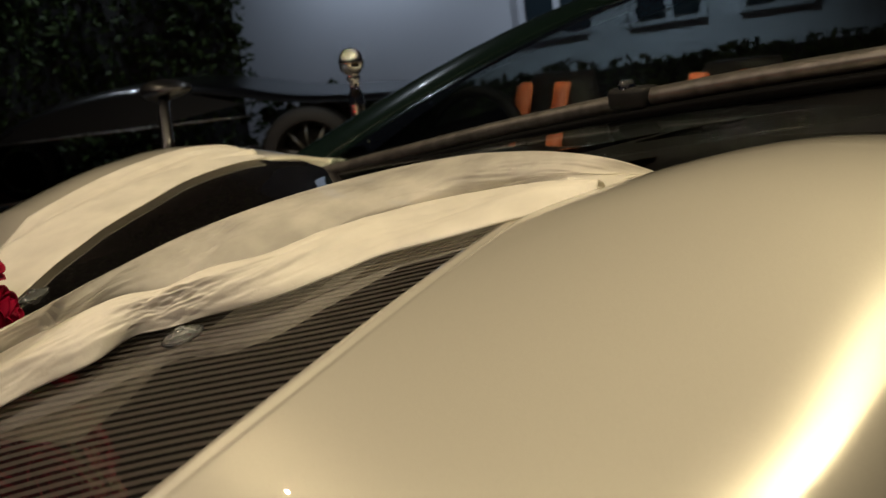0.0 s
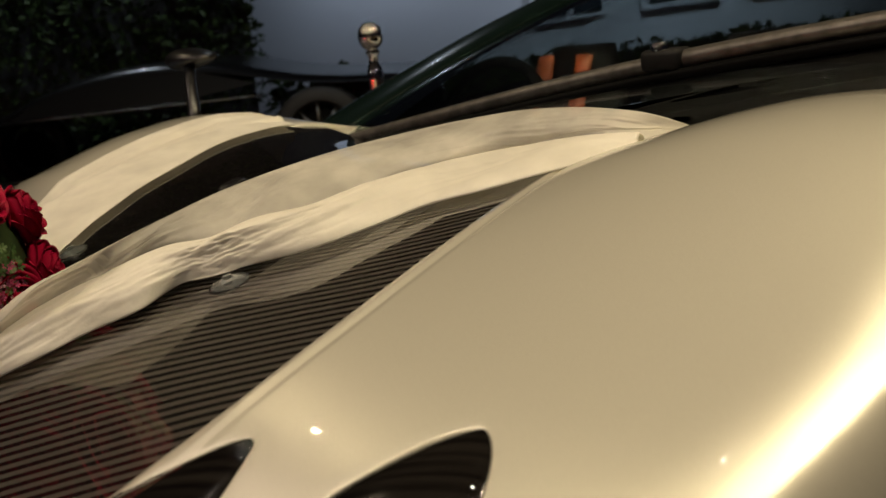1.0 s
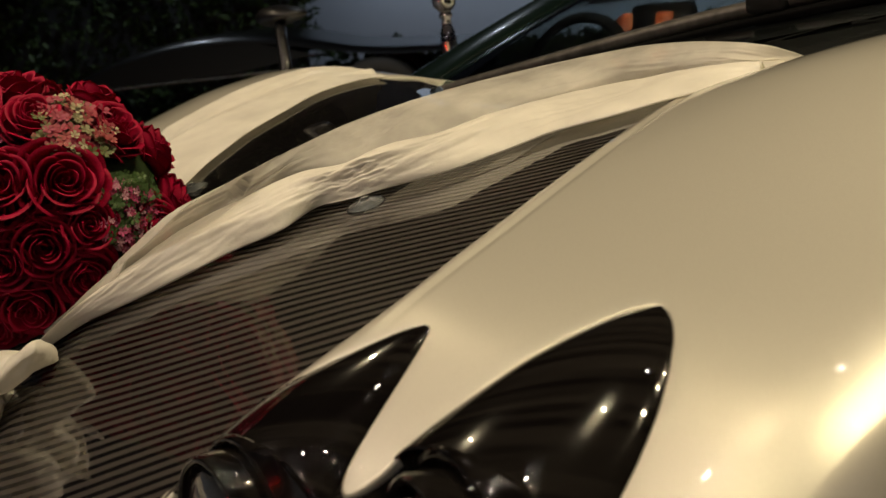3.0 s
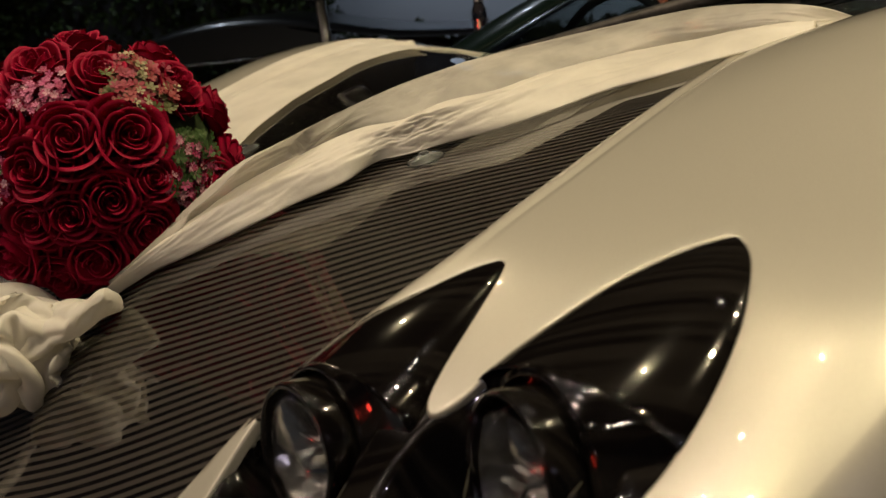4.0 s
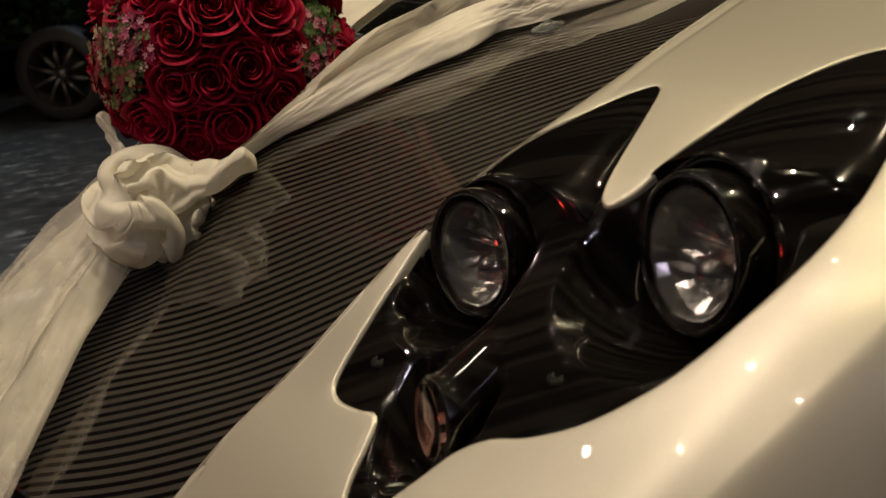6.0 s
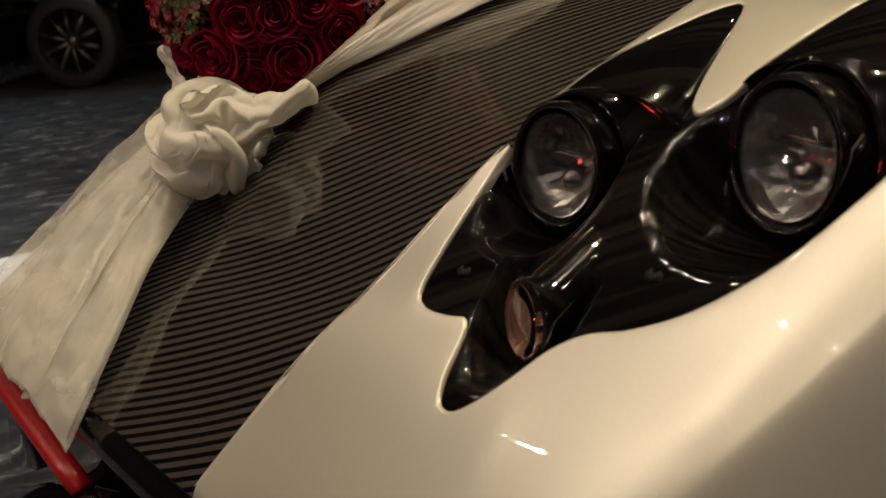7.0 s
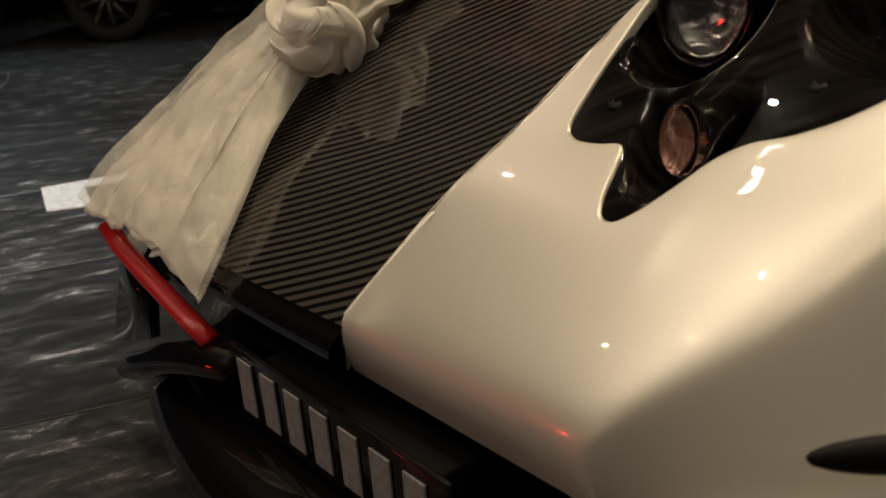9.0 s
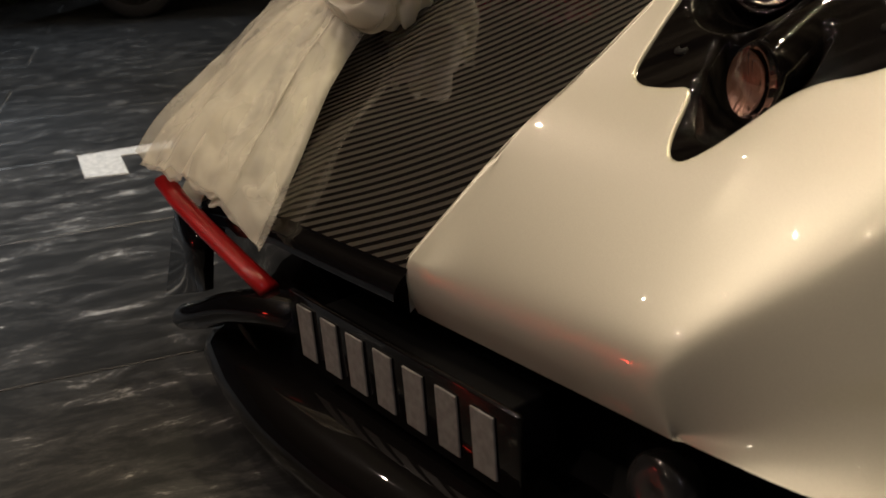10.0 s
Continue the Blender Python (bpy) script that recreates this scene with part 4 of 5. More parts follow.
# tail down to the nose
near = on_hood([(-0.08, 0.30, 0.02), (-0.108, 0.222, 0.02), (-0.075, 0.15, 0.024), (-0.052, 0.105, 0.024), (-0.012, 0.04, 0.022), (0.008, -0.01, 0.02), (0.006, -0.038, 0.012)])
far = [(-0.17, 0.30, 0.640), (-0.235, 0.235, 0.585), (-0.275, 0.17, 0.536), (-0.30, 0.11, 0.490), (-0.315, 0.05, 0.445), (-0.322, -0.02, 0.395), (-0.325, -0.068, 0.342)]


def tail_fold(t, f):
    fan = 26 * f + 2.0 * math.sin(2.2 * t + 4 * f)
    pleat = 1 - 1.6 * abs(math.sin(0.5 * fan)) + 0.35 * math.sin(2.3 * fan + 5 * t)
    return (0.003 + 0.005 * t) * pleat * max(0.0, math.sin(math.pi * min(1, 0.1 + f))) ** 0.5 + 0.056 * max(0.0, math.sin(math.pi * f)) ** 0.6 * (1 - 0.6 * t) * (1 - 0.45 * f)


# the tail falls in overlapping strips
for fa, fb, high, reach, seed in ((0.02, 0.36, 0.000, 1.00, 9.0), (0.62, 0.97, 0.001, 0.97, 11.0), (0.40, 0.76, 0.007, 0.985, 15.0), (0.22, 0.56, 0.013, 1.01, 17.0)):
    strip = []
    for f0 in (fa, fb):
        line = [Vector(a).lerp(Vector(b), f0 + (0.5 * (fa + fb) - f0) * 0.25 * (1 - k / 6)) for k, (a, b) in enumerate(zip(near, far))]
        line[-1] = line[-2].lerp(line[-1], reach)
        strip.append([tuple(p) for p in line])
    cloth(strip[0], strip[1], 90, 44, lambda t, f: tail_fold(t, fa + (fb - fa) * f) + high * (0.4 + 0.6 * t), 0.10, seed, "sash_tail", sash, "loose pleated strip hanging to the nose", None, TAILM, 0.02)

veil_near = [(x + 0.006, y - 0.004, z + 0.004) for x, y, z in near]
veil_far = [(x - 0.006, y + 0.003, z + 0.002) for x, y, z in far]


def veil_fold(t, f):
    return tail_fold(0.7 * t, f * 0.8) * 0.9 + 0.010 * math.sin(math.pi * f) + 0.006 * math.sin(8 * f + 5 * t)


cloth(veil_near, veil_far, 80, 72, veil_fold, 0.2, 13.0, "sash_veil", sash, "thin outer layer of the tail", None, VEIL, 0.02)

# knot: a crumpled swirl with two ears
def crumple(p, seed, amount):
    q = p * 16 + Vector((seed, seed, seed))
    return amount * (abs(noise.noise(q)) * 2.2 - 0.5 + 0.8 * abs(noise.noise(q * 2.3)))


KC = Vector((-0.103, 0.262, 0.590))


def knot_swirl(c, size, seed, turn, excess):
    """The knot's mass: a sheet wound tight round a pit and buckled into folds between an inner and an outer bound."""
    nrm = Vector((0.62, -0.66, 0.42)).normalized()
    e1 = nrm.cross(Vector((0, 0, 1))).normalized()
    e2 = nrm.cross(e1)
    frame3 = np.array([e1, e2, nrm])
    axes = np.array([1.06, 0.98, 0.78]) * size
    n, m = 56, 144
    q, a = np.meshgrid(np.linspace(0.03, 1, n), np.arange(m) * 2 * math.pi / m, indexing="ij")
    q = q ** (1 + 0.45 * np.cos(a - 0.8))
    ring = math.radians(150) * q
    local = np.stack([np.sin(ring) * np.cos(a), np.sin(ring) * np.sin(a), np.cos(ring)], 2)

    def keep(p):
        r = np.linalg.norm(p / axes, axis=2, keepdims=True)
        low, high = 0.70 + 0 * r, 1.08 + 0 * r
        return p / r * np.clip(r, low, high)

    pin = np.zeros((n, m), bool)
    pin[:2] = True
    pin[-2:] = True
    p = local * axes
    # the middle is turned and pushed in before the sheet settles
    tw = turn * (1 - q) ** 1.5
    ca, sa = np.cos(tw), np.sin(tw)
    p = np.stack([p[:, :, 0] * ca - p[:, :, 1] * sa, p[:, :, 0] * sa + p[:, :, 1] * ca, p[:, :, 2]], 2) * (1 - 0.16 * np.exp(-((q / 0.16) ** 2)))[:, :, None]
    rough = np.random.default_rng(seed).normal(0, 1, (4, 3))
    for k in range(4):
        w = rough[k] * 1.6
        p *= (1 + 0.10 * np.sin((local * w * (1 + k)).sum(2) + 2 * k + (1 + k % 2) * a * (1 if k < 2 else -1)))[:, :, None]
    p = drape(p, 1.10, excess, 130, pin, keep, seed, 0.22, True)
    world_p = p @ frame3 + np.array(c)
    return part("knot_fold", grid([list(r) for r in world_p], closed=True, cap=True), CLOTH, sash, "swirled mass of the knot")


def ear(pts, wides, seed, label):
    """A flattened loose end with lengthwise creases and a rounded tip."""
    path, rad = spline(pts, 50), spline([(r, 0) for r in wides], 50)[:, 0]
    rows = []
    for i, p in enumerate(path):
        t = i / 49
        d = Vector(path[min(i + 1, 49)] - path[max(i - 1, 0)]).normalized()
        a = d.cross(Vector((0.6, -0.6, 0.5))).normalized()
        b = a.cross(d)
        row = []
        for k in range(72):
            an = 2 * math.pi * k / 72
            spin = an + 1.8 * t
            pleat = 0.10 * math.sin(3 * spin + seed)
            r = rad[i] * (1 + pleat) * math.sqrt(max(0.10, 1 - max(0.0, (t - 0.92) / 0.08) ** 2.5))
            tw = 1.5 * t
            wide, thin = a * math.cos(tw) + b * math.sin(tw), b * math.cos(tw) - a * math.sin(tw)
            v = Vector(p) + wide * (r * math.cos(an)) + thin * (0.40 * r * math.sin(an))
            v += (v - Vector(p)).normalized() * 0.006 * noise.noise(v * 28)
            row.append(v)
        rows.append(row)
    p = np.array([[tuple(v) for v in r] for r in rows])
    mid_line = np.array([path[i] for i in range(len(path))])[:, None, :]

    def keep(q):
        d = q - mid_line
        r = np.linalg.norm(d, axis=2, keepdims=True)
        lim = rad[:, None, None]
        return mid_line + d / r * np.clip(r, 0.15 * lim, 1.2 * lim)

    pin = np.zeros(p.shape[:2], bool)
    pin[-3:] = True
    p = drape(p, 1.05, 1.18, 70, pin, keep, int(seed), 0.4, True)
    return part("knot_end", grid([list(r) for r in p], closed=True, cap=True), CLOTH, sash, label)


knot_swirl(KC, 0.080, 8, 2.4, 1.20)
ear([(-0.09, 0.275, 0.612), (-0.045, 0.305, 0.622), (-0.015, 0.343, 0.634), (0.004, 0.374, 0.644)], (0.046, 0.030, 0.026, 0.030), 2.0, "twisted end of the knot")
ear([(-0.14, 0.27, 0.61), (-0.165, 0.262, 0.650), (-0.185, 0.258, 0.685), (-0.20, 0.258, 0.712)], (0.024, 0.013, 0.010, 0.012), 5.0, "upright end of the knot")

# suction cups that hold the sash
CUP = mat("clear_rubber_cup", (0.8, 0.85, 0.88), 0.08, trans=0.96, ior=1.35)
for x, y in ((0.266, 0.668), (-0.205, 0.685)):
    z = hood(x, y)
    s = (hood(x, y + 0.02) - hood(x, y - 0.02)) / 0.04
    m = Matrix.Translation((x, y, z - 0.004)) @ Euler((math.atan(s), 0, 0)).to_matrix().to_4x4()
    cup = part("suction_cup", lathe([(0.0005, 0.009), (0.005, 0.009), (0.006, 0.007), (0.010, 0.005), (0.020, 0.0025), (0.0235, 0.0), (0.021, 0.0005), (0.0005, 0.003)], 28, m), CUP)
    tagged(cup, "clear round suction cup stuck to the bonnet", "suction cup", "suction cups on the bonnet")


# ---- bouquet ----
BC, BR = Vector((-0.2, 0.458, 0.766)), 0.182
bouquet = thing("bouquet", "round bouquet of dark red roses with pink filler flowers", "flowers", at=(0, 0, 0))


def rose_mesh(seed):
    """Spiral of cupped petals, outer ones rolling outwards; about one unit in radius."""
    rnd = random.Random(seed)
    bm = bmesh.new()
    layers = [(2, 0.06, 0.30, 0.012, 1.9), (2, 0.13, 0.34, 0.016, 1.7), (3, 0.21, 0.36, 0.024, 1.3), (3, 0.31, 0.35, 0.04, 1.25), (4, 0.44, 0.29, 0.07, 1.05), (4, 0.60, 0.17, 0.11, 1.05), (5, 0.76, -0.02, 0.15, 0.92), (5, 0.86, -0.26, 0.16, 0.88)]
    for n, rad, top, roll, half in layers:
        a0 = rnd.random() * 6
        for k in range(n):
            ang = a0 + k * 2 * math.pi / n + rnd.uniform(-0.12, 0.12)
            hh, rr = top + rnd.uniform(-0.04, 0.04), rad * rnd.uniform(0.95, 1.05)
            w, ro = half * rnd.uniform(0.98, 1.14), roll * rnd.uniform(0.75, 1.2)
            rows = []
            for i in range(12):
                t = i / 11
                row = []
                for j in range(13):
                    s = j / 6 - 1
                    rim = hh - 0.20 * abs(s) ** 2.6 + 0.03 * math.cos(3 * s + k)
                    q = ro * (1 - 0.45 * s * s)
                    if t < 0.55:
                        v = t / 0.55
                        r, z = rr * (0.35 + 0.65 * math.sin(v * math.pi / 2)), -0.55 + (rim + 0.55) * v
                    else:
                        ph = (t - 0.55) / 0.45 * math.radians(84)
                        r, z = rr + q * (1 - math.cos(ph)), rim + q * math.sin(ph)
                    r += 0.04 * s
                    a = ang + s * w * (0.6 + 0.4 * math.sin(math.pi * min(1, 0.25 + 0.6 * t)))
                    row.append(bm.verts.new((r * math.cos(a), r * math.sin(a), z + 0.010 * math.sin(7 * s + 4 * k))))
                rows.append(row)
            for a, b in zip(rows, rows[1:]):
                for j in range(12):
                    bm.faces.new((a[j], a[j + 1], b[j + 1], b[j]))
    return bm


proto = []
for k in range(3):
    ob = part("rose", rose_mesh(k + 3), ROSE)
    proto.append(ob.data)
    bpy.data.objects.remove(ob)


def on_dome(direction, out):
    return BC + Vector(direction).normalized() * out


def stand(direction, out, scale, spin):
    d = Vector(direction).normalized()
    return Matrix.Translation(BC + d * out) @ d.to_track_quat("Z", "Y").to_matrix().to_4x4() @ pose(0, 0, 0, 0, 0, spin) @ Matrix.Scale(scale, 4)


ROSES = [
    (0.935, -0.09, 0.34, 58), (0.81, -0.446, 0.38, 54), (0.688, -0.69, 0.222, 52), (0.951, -0.305, -0.043, 46), (0.668, -0.735, -0.112, 46),
    (0.832, -0.544, -0.103, 45), (0.998, -0.02, 0.05, 43), (0.951, -0.088, -0.295, 42), (0.374, -0.85, -0.372, 54), (0.786, -0.427, -0.446, 48),
    (0.558, -0.61, -0.562, 42), (0.208, -0.843, 0.496, 46), (0.449, -0.743, 0.496, 44), (0.30, -0.40, 0.86, 50), (0.62, 0.45, 0.62, 44), (0.88, 0.47, -0.10, 46), (0.10, -0.93, -0.32, 44), (0.15, -0.05, 0.99, 46),
]
rnd = random.Random(11)
roses = [(Vector(r[:3]), r[3] * 0.00092) for r in ROSES]
for k in range(260):
    d = Vector((rnd.gauss(0, 1), rnd.gauss(0, 1), rnd.gauss(0, 1))).normalized()
    if d.z < -0.45:
        continue
    seen = d.x > 0.1 and d.y < 0.5 and not (d.z > 0.62 and d.x < 0.7)
    if seen or any((d - q.normalized()).length < 0.44 for q, _ in roses):
        continue
    roses.append((d, 0.038))
for k, (d, s) in enumerate(roses):
    ob = new("rose", proto[k % 3])
    ob.parent = bouquet
    ob.matrix_world = stand(d, BR - 0.004, s * 1.22, rnd.uniform(0, 360))

# core that the stems sit in, coloured dark for the shaded gaps
bm = bmesh.new()
bmesh.ops.create_icosphere(bm, subdivisions=3, radius=0.160, matrix=Matrix.Translation(BC))
part("gap_core", bm, HEDGE, bouquet, "dark green core, the shade between the flowers put into its colour")


def floret_cluster(name, d, spread, count, size, material, label, seed, leaf=0.0):
    rnd = random.Random(seed)
    d = Vector(d).normalized()
    side = d.orthogonal().normalized()
    up2 = d.cross(side)
    bm = bmesh.new()
    for _ in range(count):
        r, a = spread * math.sqrt(rnd.random()), rnd.random() * 6.283
        q = (d + side * (r * math.cos(a)) + up2 * (r * math.sin(a))).normalized()
        s = size * rnd.uniform(0.7, 1.25)
        m = stand(q + Vector((rnd.uniform(-.25, .25), rnd.uniform(-.25, .25), rnd.uniform(-.25, .25))), 0, s, rnd.uniform(0, 360))
        m.translation = BC + q * (BR + rnd.uniform(-0.012, 0.014))
        c = bm.verts.new(m @ Vector((0, 0, -0.15)))
        for p in range(5):
            b = p * 1.2566
            v = [bm.verts.new(m @ Vector((rr * math.cos(b + o), rr * math.sin(b + o), z))) for rr, o, z in ((0.6, -0.5, 0.05), (1.0, -0.28, 0.14), (1.0, 0.28, 0.14), (0.6, 0.5, 0.05))]
            bm.faces.new((c, *v))
    return part(name, bm, material, bouquet, label, False)


floret_cluster("pink_filler_flower", (0.414, -0.885, 0.213), 0.22, 230, 0.0058, PINK, "cluster of small pink florets", 1)
floret_cluster("hydrangea", (0.10, -0.99, 0.0), 0.34, 220, 0.0095, HYDR, "faded red and green hydrangea", 2)
floret_cluster("hydrangea", (0.72, 0.12, 0.66), 0.28, 210, 0.0088, HYDR, "faded red and cream hydrangea", 3)
floret_cluster("pink_filler_flower", (0.955, 0.30, 0.02), 0.26, 210, 0.0052, PINK, "sprig of tiny pink florets", 4)
floret_cluster("leaf_sprig", (0.94, 0.32, 0.05), 0.27, 150, 0.0070, LEAF, "fine green sprigs", 5)
floret_cluster("pink_filler_flower", (0.52, -0.48, 0.71), 0.20, 190, 0.0052, PINK, "cluster of small pink florets", 6)
floret_cluster("leaf_sprig", (0.30, -0.93, 0.15), 0.34, 140, 0.0075, LEAF, "fine green sprigs", 7)


# ---- drive and surroundings ----
ground = thing("ground", "dark veined stone drive laid in long slabs", "ground", kind="structure")
bm = box(-60, 60, -60, 60, -0.3, -0.006)
GROUT = mat("pale_joint", (0.5, 0.5, 0.5), 0.35)
mottle(GROUT, 3, (0.30, 0.30, 0.30), (0.6, 0.6, 0.6))
part("bedding", bm, GROUT, ground, "pale joint filling", False)


def veined(m):
    tc = nd(m, "ShaderNodeTexCoord")
    mp = nd(m, "ShaderNodeMapping", Scale=(6.5, 2.6, 1))
    n1 = nd(m, "ShaderNodeTexNoise", Scale=2.2, Detail=14, Roughness=0.80, Distortion=0.4)
    n2 = nd(m, "ShaderNodeTexNoise", Scale=0.35, Detail=5)
    ra = nd(m, "ShaderNodeValToRGB")
    e = ra.color_ramp.elements
    e[0].position, e[1].position = 0.45, 0.66
    e[0].color, e[1].color = (0.020, 0.021, 0.022, 1), (0.46, 0.45, 0.43, 1)
    knee = e.new(0.57)
    knee.color = (0.060, 0.060, 0.060, 1)
    oi = nd(m, "ShaderNodeObjectInfo")
    ad = nd(m, "ShaderNodeVectorMath")
    ad.operation = "ADD"
    cb = nd(m, "ShaderNodeCombineXYZ")
    mu = nd(m, "ShaderNodeMath")
    mu.operation, mu.inputs[1].default_value = "MULTIPLY", 37.0
    mixf = nd(m, "ShaderNodeMath")
    mixf.operation, mixf.inputs[1].default_value = "ADD", -0.06
    sc = nd(m, "ShaderNodeMath")
    sc.operation, sc.inputs[1].default_value = "MULTIPLY", 0.12
    ln(m, oi.outputs["Random"], mu.inputs[0])
    ln(m, mu.outputs[0], cb.inputs[0])
    ln(m, mu.outputs[0], cb.inputs[1])
    ln(m, tc.outputs["Object"], ad.inputs[0])
    ln(m, cb.outputs[0], ad.inputs[1])
    ln(m, ad.outputs[0], mp.inputs[0])
    ln(m, mp.outputs[0], n1.inputs["Vector"])
    ln(m, ad.outputs[0], n2.inputs["Vector"])
    ln(m, n2.outputs[0], sc.inputs[0])
    ln(m, sc.outputs[0], mixf.inputs[0])
    a2 = nd(m, "ShaderNodeMath")
    a2.operation = "ADD"
    ln(m, n1.outputs[0], a2.inputs[0])
    ln(m, mixf.outputs[0], a2.inputs[1])
    ln(m, a2.outputs[0], ra.inputs[0])
    ln(m, ra.outputs[0], bsdf(m).inputs["Base Color"])
    bu = nd(m, "ShaderNodeBump", Strength=0.25, Distance=0.002)
    ln(m, n1.outputs[0], bu.inputs["Height"])
    ln(m, bu.outputs[0], bsdf(m).inputs["Normal"])


veined(FLOOR)
TURN = math.atan2(0.325, 0.945)
SLAB_W, SLAB_L = 0.80, 2.4
bm = box(-SLAB_W / 2 + 0.003, SLAB_W / 2 - 0.003, -SLAB_L / 2 + 0.003, SLAB_L / 2 - 0.003, -0.03, 0.0, 0.002, 1)
ob = part("slab", bm, FLOOR, ground, "", False)
slab_mesh = ob.data
bpy.data.objects.remove(ob)
for i in range(-12, 10):
    for j in range(-3, 7):
        ax, ay = -0.329 + SLAB_W * (i + 0.5), SLAB_L * (j + 0.5 * (i % 2) + 0.2)
        ob = new("slab", slab_mesh)
        ob.parent = ground
        c, s = math.cos(-TURN), math.sin(-TURN)
        ob.matrix_world = pose(c * ax - s * ay, s * ax + c * ay, 0, 0, 0, math.degrees(-TURN))

bm = bmesh.new()
cx, cy = Vector((-0.97, 0.23, 0)).normalized(), Vector((-0.33, 0.94, 0)).normalized()
o = Vector((-1.645, 0.26, 0))
a1, a2 = Vector((-1.0, 0.235, 0)) * 0.30, Vector((0.5, 0.87, 0)) * 0.11
corners = [Vector((-1.971, 0.275, 0)), Vector((-1.674, 0.206, 0)), Vector((-1.618, 0.316, 0)), Vector((-1.853, 0.374, 0)), Vector((-1.77, 0.62, 0)), Vector((-1.885, 0.64, 0))]
vb = [bm.verts.new((p.x, p.y, 0.0005)) for p in corners]
f = bm.faces.new(vb)
ret = bmesh.ops.extrude_face_region(bm, geom=[f])
for v in ret["geom"]:
    if isinstance(v, bmesh.types.BMVert):
        v.co.z = 0.003
bmesh.ops.recalc_face_normals(bm, faces=bm.faces)
tagged(part("bay_marking", bm, LINE, None, "", False), "white L-shaped bay marking stuck on the drive", "marking", kind="structure")

# stanchion with a ball top
bm = lathe([(0.0005, 1.030), (0.018, 1.027), (0.034, 1.012), (0.041, 0.988), (0.036, 0.964), (0.022, 0.949), (0.016, 0.944), (0.022, 0.938), (0.022, 0.93), (0.015, 0.924), (0.017, 0.90), (0.025, 0.88), (0.026, 0.85), (0.026, 0.30), (0.026, 0.06), (0.05, 0.05), (0.13, 0.03), (0.16, 0.012), (0.16, 0.0), (0.0005, 0.0)], 36, Matrix.Translation((-1.234, 2.135, 0)))
tagged(part("stanchion", bm, CHROME), "polished metal stanchion with a ball finial", "stanchion")

# hedge: many leaves, and a dark sheet standing for the shade inside
EYE0, AHEAD, RIGHT = Vector((1.16, 0.24, 0)), Vector((-0.738, 0.675, 0)), Vector((0.675, 0.738, 0))


def out(d, s, z):
    return EYE0 + AHEAD * d + RIGHT * s + Vector((0, 0, z))


hedge = thing("hedge", "tall clipped dark green hedge at night", "hedge", kind="stuff")
rnd = random.Random(5)
bm = bmesh.new()
for _ in range(16000):
    s = rnd.uniform(-9.0, -1.37)
    z = rnd.uniform(0.0, 3.5)
    edge = 0.12 * noise.noise(Vector((z * 3, 0.5, 2))) + 0.06 * noise.noise(Vector((z * 11, 1.5, 2)))
    if s > -1.45 + edge - 0.05 * z:
        continue
    d = 8.6 + 0.28 * noise.noise(Vector((s * 1.6, z * 1.6, 0))) + rnd.uniform(-0.12, 0.16)
    p = out(d, s, z)
    q = Euler((rnd.uniform(0, 6.3), rnd.uniform(0, 6.3), rnd.uniform(0, 6.3))).to_matrix()
    w = rnd.uniform(0.03, 0.06)
    vv = [bm.verts.new(p + q @ Vector(c)) for c in ((0, -w, 0), (0.45 * w, 0, 0.1 * w), (0, 1.1 * w, 0), (-0.45 * w, 0, 0.1 * w))]
    bm.faces.new(vv)
part("leaves", bm, HEDGE, hedge, "small dark leaves", False)
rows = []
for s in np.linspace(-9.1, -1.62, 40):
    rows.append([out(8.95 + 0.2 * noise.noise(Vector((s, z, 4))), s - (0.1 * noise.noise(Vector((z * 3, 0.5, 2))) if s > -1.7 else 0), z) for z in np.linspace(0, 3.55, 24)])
part("shade_sheet", grid(rows), HEDGE_SHADE, hedge, "dark sheet standing for the shade inside the hedge")

# pale building behind
wall = thing("building", "pale building wall lit by cool lights", "building", kind="structure")
wbox = box(-5, 9, 0, 0.3, 0, 1.85)
ob = part("wall", wbox, WALLM, wall, "", False)
ob.matrix_world = Matrix.Translation(out(10.5, -0.5, 0)) @ Matrix.Rotation(math.atan2(RIGHT.y, RIGHT.x), 4, "Z")
for ws_s, power in ((-0.6, 28), (0.2, 28), (2.6, 100)):
    lamp("wall_light", "SPOT", look(tuple(out(9.6, ws_s, 2.5)), tuple(out(10.5, ws_s, 1.5))), power, (0.66, 0.80, 1.0), 0.1, 120)
PANE = mat("dark_pane", (0.02, 0.03, 0.035), 0.1)
for ws_s in (1.55, 2.75, 3.95):
    win = part("window", box(-0.42, 0.42, -0.05, 0.02, 0.85, 1.78, 0.01), WALLM, wall, "pale window frame", False)
    win.matrix_world = Matrix.Translation(out(10.5, ws_s, 0)) @ Matrix.Rotation(math.atan2(RIGHT.y, RIGHT.x), 4, "Z")
    for o in (-0.19, 0.19):
        pane = part("pane", box(o - 0.15, o + 0.15, -0.062, -0.052, 0.92, 1.70, 0.004), PANE, win, "dark glass pane", False)

# unseen canopy over the drive, added for the paint to reflect
cb = box(-9, 7, -7, 9, 3.62, 3.75)
CEIL = mat("added_soffit", (0.07, 0.06, 0.05), 0.7)
mottle(CEIL, 0.8, (0.05, 0.043, 0.035), (0.09, 0.078, 0.063))
tagged(part("ceiling", cb, CEIL, None, "", False), "plain unseen soffit over the drive, added for reflections", "ceiling", kind="structure")


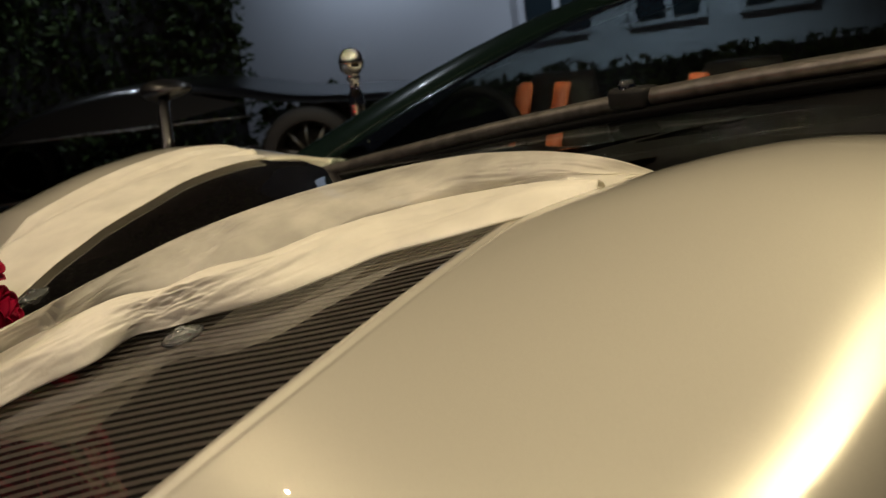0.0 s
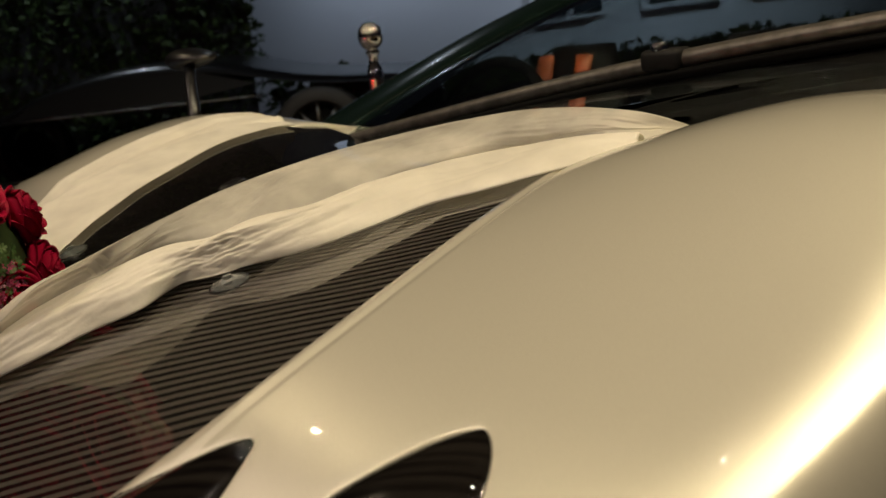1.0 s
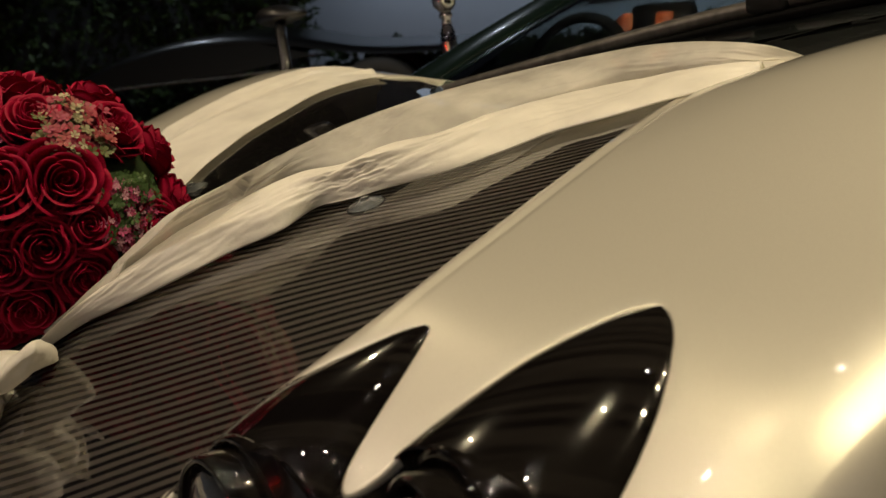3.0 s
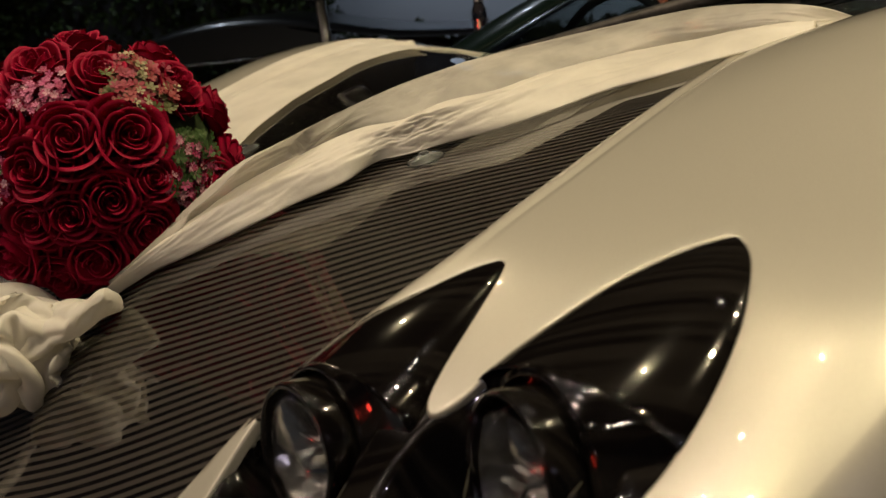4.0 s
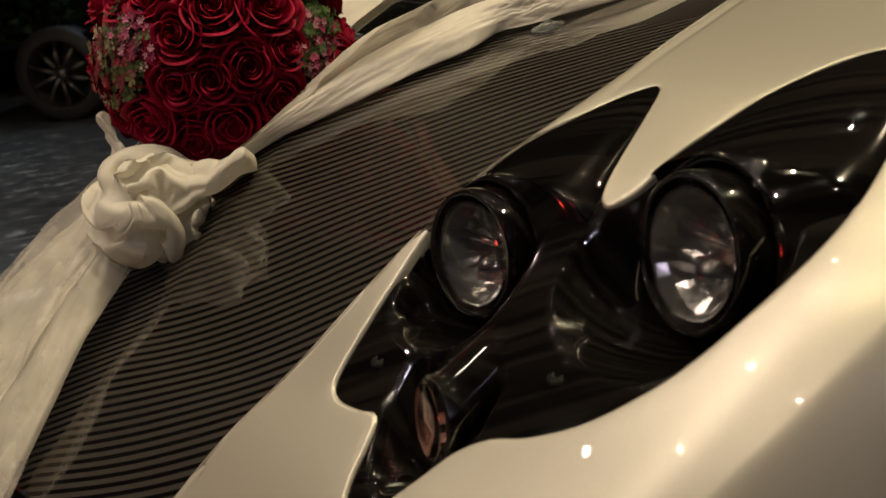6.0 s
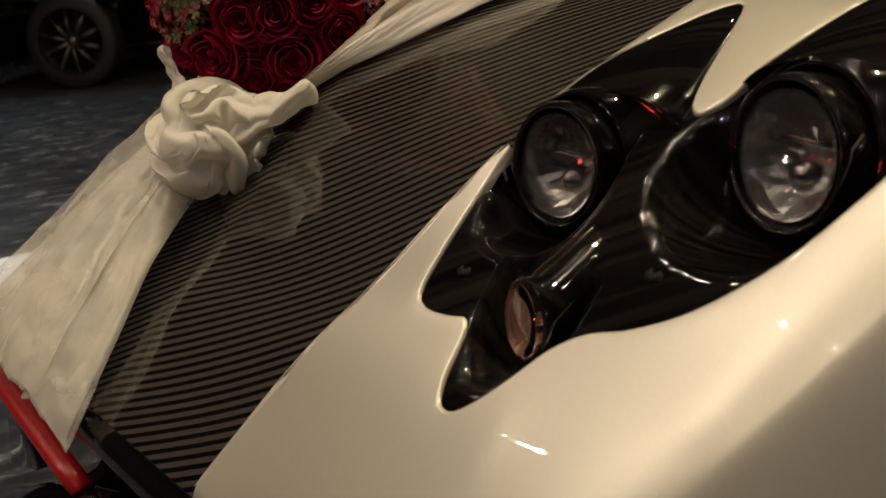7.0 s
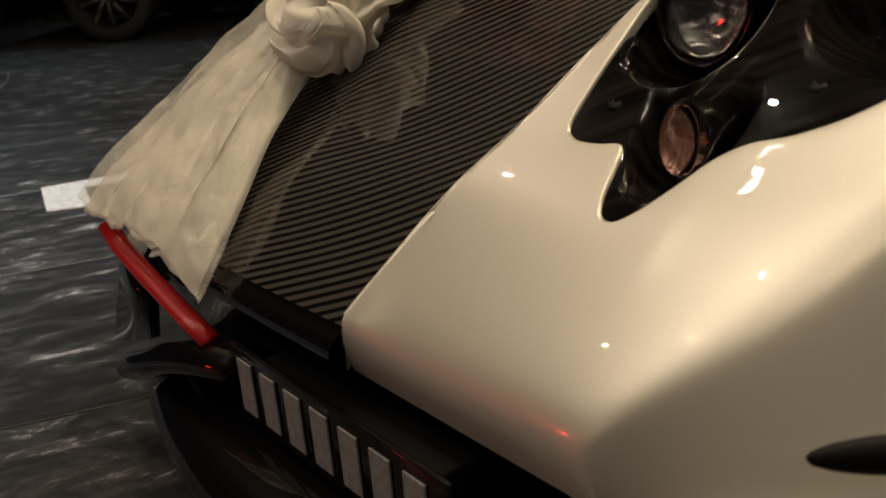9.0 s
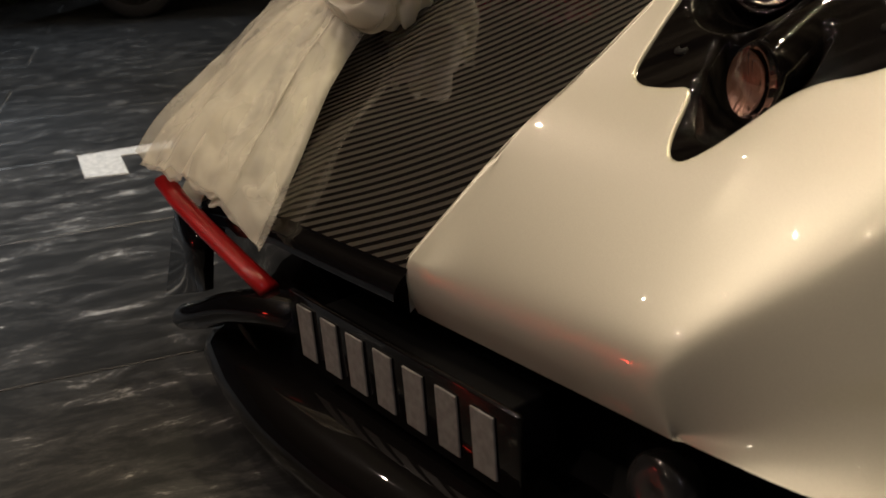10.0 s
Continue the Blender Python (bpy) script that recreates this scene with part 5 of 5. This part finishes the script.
# ---- black coupe parked across the drive ----
def coupe():
    c = thing("parked_car", "low black coupe parked across the drive", "car")
    side = [(-2.2, 0.35), (-2.18, 0.55), (-1.9, 0.66), (-1.1, 0.74), (-0.55, 0.98), (0.0, 1.10), (0.6, 1.07), (1.3, 0.88), (2.0, 0.80), (2.2, 0.72), (2.22, 0.40)]
    prof = spline([(y, 0.86 * z) for y, z in side], 60)
    rows = []
    for f in np.linspace(-1, 1, 17):
        w = 0.92 * math.sin(math.pi / 2 * f)
        sq = 1 - 0.10 * abs(f) ** 4
        rows.append([(w * (1 - 0.22 * max(0.0, (z - 0.75) / 0.35)), y, 0.2 + (z - 0.2) * sq) for y, z in prof])
    rows = [[(r[0][0], r[0][1], 0.18), *r, (r[-1][0], r[-1][1], 0.18)] for r in rows]
    part("body", grid(rows), CARBLK, c, "glossy black body")
    for s in (-1, 1):
        win = [(-0.75, 0.69), (-0.45, 0.83), (0.0, 0.885), (0.55, 0.86), (0.95, 0.74), (0.4, 0.68)]
        bm = bmesh.new()
        vs = [bm.verts.new((s * (0.925 - 0.22 * (z - 0.75) / 0.35), y, z)) for y, z in win]
        bm.faces.new(vs)
        part("window", bm, CARBLK, c, "dark side window", False)
        part("sill_trim", tube([(s * 0.925, y, 0.27) for y in np.linspace(-1.0, 1.0, 8)], 0.010, 8), ALLOY, c, "bright sill trim")
        part("belt_trim", tube([(s * 0.935, y, 0.665 - 0.012 * y) for y in np.linspace(-0.8, 1.0, 8)], 0.007, 8), ALLOY, c, "bright window trim")
        for y in (-1.38, 1.35):
            m = Matrix.Translation((s * 0.86, y, 0.335)) @ Euler((0, radians(90), 0)).to_matrix().to_4x4()
            tyre = part("wheel", lathe([(0.23, -0.10), (0.32, -0.11), (0.335, -0.08), (0.335, 0.08), (0.32, 0.11), (0.24, 0.105)], 36, m), RUBBER, c, "black tyre on a spoked alloy rim")
            part("rim", lathe([(0.24, 0.10), (0.235, 0.07), (0.215, 0.05), (0.21, -0.09)], 36, m), ALLOY, tyre, "alloy rim")
            for k in range(10):
                a = 2 * math.pi * k / 10
                q = [m @ Vector((r * math.cos(a + o), r * math.sin(a + o), z)) for r, o, z in ((0.03, 0, s * 0.075), (0.12, 0.02, s * 0.085), (0.225, 0.03, s * 0.06))]
                part("spoke", tube(q, 0.014, 6), ALLOY, tyre)
            part("hub", lathe([(0.0, s * 0.09), (0.045, s * 0.085), (0.05, s * 0.05)], 18, m), ALLOY, tyre)
            part("brake_disc", lathe([(0.001, 0.0), (0.17, 0.0), (0.17, -0.02), (0.001, -0.02)], 30, m), MATT, tyre)
    return c


ALLOY = mat("brushed_alloy", (0.2, 0.19, 0.17), 0.4, 1.0)
pc = coupe()
pc.matrix_world = pose(-5.75, 3.62, 0, 0, 0, -42.4)


# ---- sills, rear body and wheels of the sports car ----
for sx in (-1, 1):
    rows = []
    for y in np.linspace(1.24, 2.7, 12):
        rows.append([(sx * (0.99 - 0.03 * k * k + (0.02 if k == 1 else 0)), y, z) for k, z in ((0, 0.22), (0.5, 0.40), (1, 0.55), (1.4, 0.66))] + [(sx * 0.86, y, 0.68)])
    part("sill", grid(rows), PAINT, car, "pearl white side sill")
rows = []
for y, h, w in ((2.62, 0.76, 0.96), (2.9, 0.78, 1.0), (3.3, 0.79, 1.01), (3.7, 0.77, 0.99), (4.0, 0.70, 0.94), (4.12, 0.58, 0.88)):
    rows.append([(w * math.cos(a), y, 0.22 + (h - 0.22) * max(0.0, math.sin(a)) ** 0.35) for a in np.linspace(0, math.pi, 30)])
part("rear_body", grid(rows, cap=True), PAINT, car, "pearl white rear body")
for sx in (-1, 1):
    for wy in (0.92, 3.35):
        m = Matrix.Translation((sx * 0.80, wy, 0.325)) @ Euler((0, radians(90 * sx), 0)).to_matrix().to_4x4()
        tyre = part("wheel", lathe([(0.22, -0.11), (0.31, -0.12), (0.325, -0.09), (0.325, 0.09), (0.31, 0.12), (0.23, 0.115)], 36, m), RUBBER, car, "black tyre")
        part("rim", lathe([(0.23, 0.11), (0.22, 0.07), (0.10, 0.05), (0.001, 0.06)], 30, m), ALLOY, tyre, "alloy rim")

# ---- small things on the nose ----
FOG = mat("smoked_lamp_glass", (0.10, 0.10, 0.10), 0.1, 0.6)
fog = part("fog_lamp", lathe([(0.001, 0.0), (0.02, 0.004), (0.032, 0.0), (0.036, -0.006), (0.036, -0.03)], 28, Matrix.Translation((0.585, 0.050, 0.170)) @ Euler((radians(80), 0, 0)).to_matrix().to_4x4()), FOG, car, "small round lamp in the intake")
bm = bmesh.new()
bmesh.ops.create_uvsphere(bm, u_segments=20, v_segments=10, radius=1)
for v in bm.verts:
    v.co = Vector((0.845 + 0.045 * v.co.x, 0.075 + 0.05 * v.co.x + 0.016 * v.co.y, 0.385 + 0.014 * v.co.z))
part("side_vent", bm, MATT, car, "dark slot in the flank")

# dark planting in front of the wall
bm = bmesh.new()
rnd = random.Random(8)
for _ in range(5000):
    s, z = rnd.uniform(-1.4, 6.0), rnd.uniform(0, 1)
    top = 0.62 + 0.10 * noise.noise(Vector((s * 2, 3, 1))) + 0.10 * max(0, -0.3 - s)
    p = out(8.3 + rnd.uniform(-0.2, 0.2), s, z * top)
    q = Euler((rnd.uniform(0, 6.3), rnd.uniform(0, 6.3), rnd.uniform(0, 6.3))).to_matrix()
    w = rnd.uniform(0.03, 0.07)
    bm.faces.new([bm.verts.new(p + q @ Vector(c)) for c in ((0, -w, 0), (0.45 * w, 0, 0.1 * w), (0, 1.1 * w, 0), (-0.45 * w, 0, 0.1 * w))])
low_hedge = thing("low_hedge", "low dark planting in front of the wall", "hedge", kind="stuff")
part("leaves", bm, HEDGE, low_hedge, "", False)
# dark sheet in place of the shade behind these leaves
rows = []
for s in np.linspace(-1.4, 6.0, 20):
    rows.append([out(8.5, s, z) for z in np.linspace(0, 0.55, 6)])
part("shade_sheet", grid(rows), HEDGE_SHADE, low_hedge)
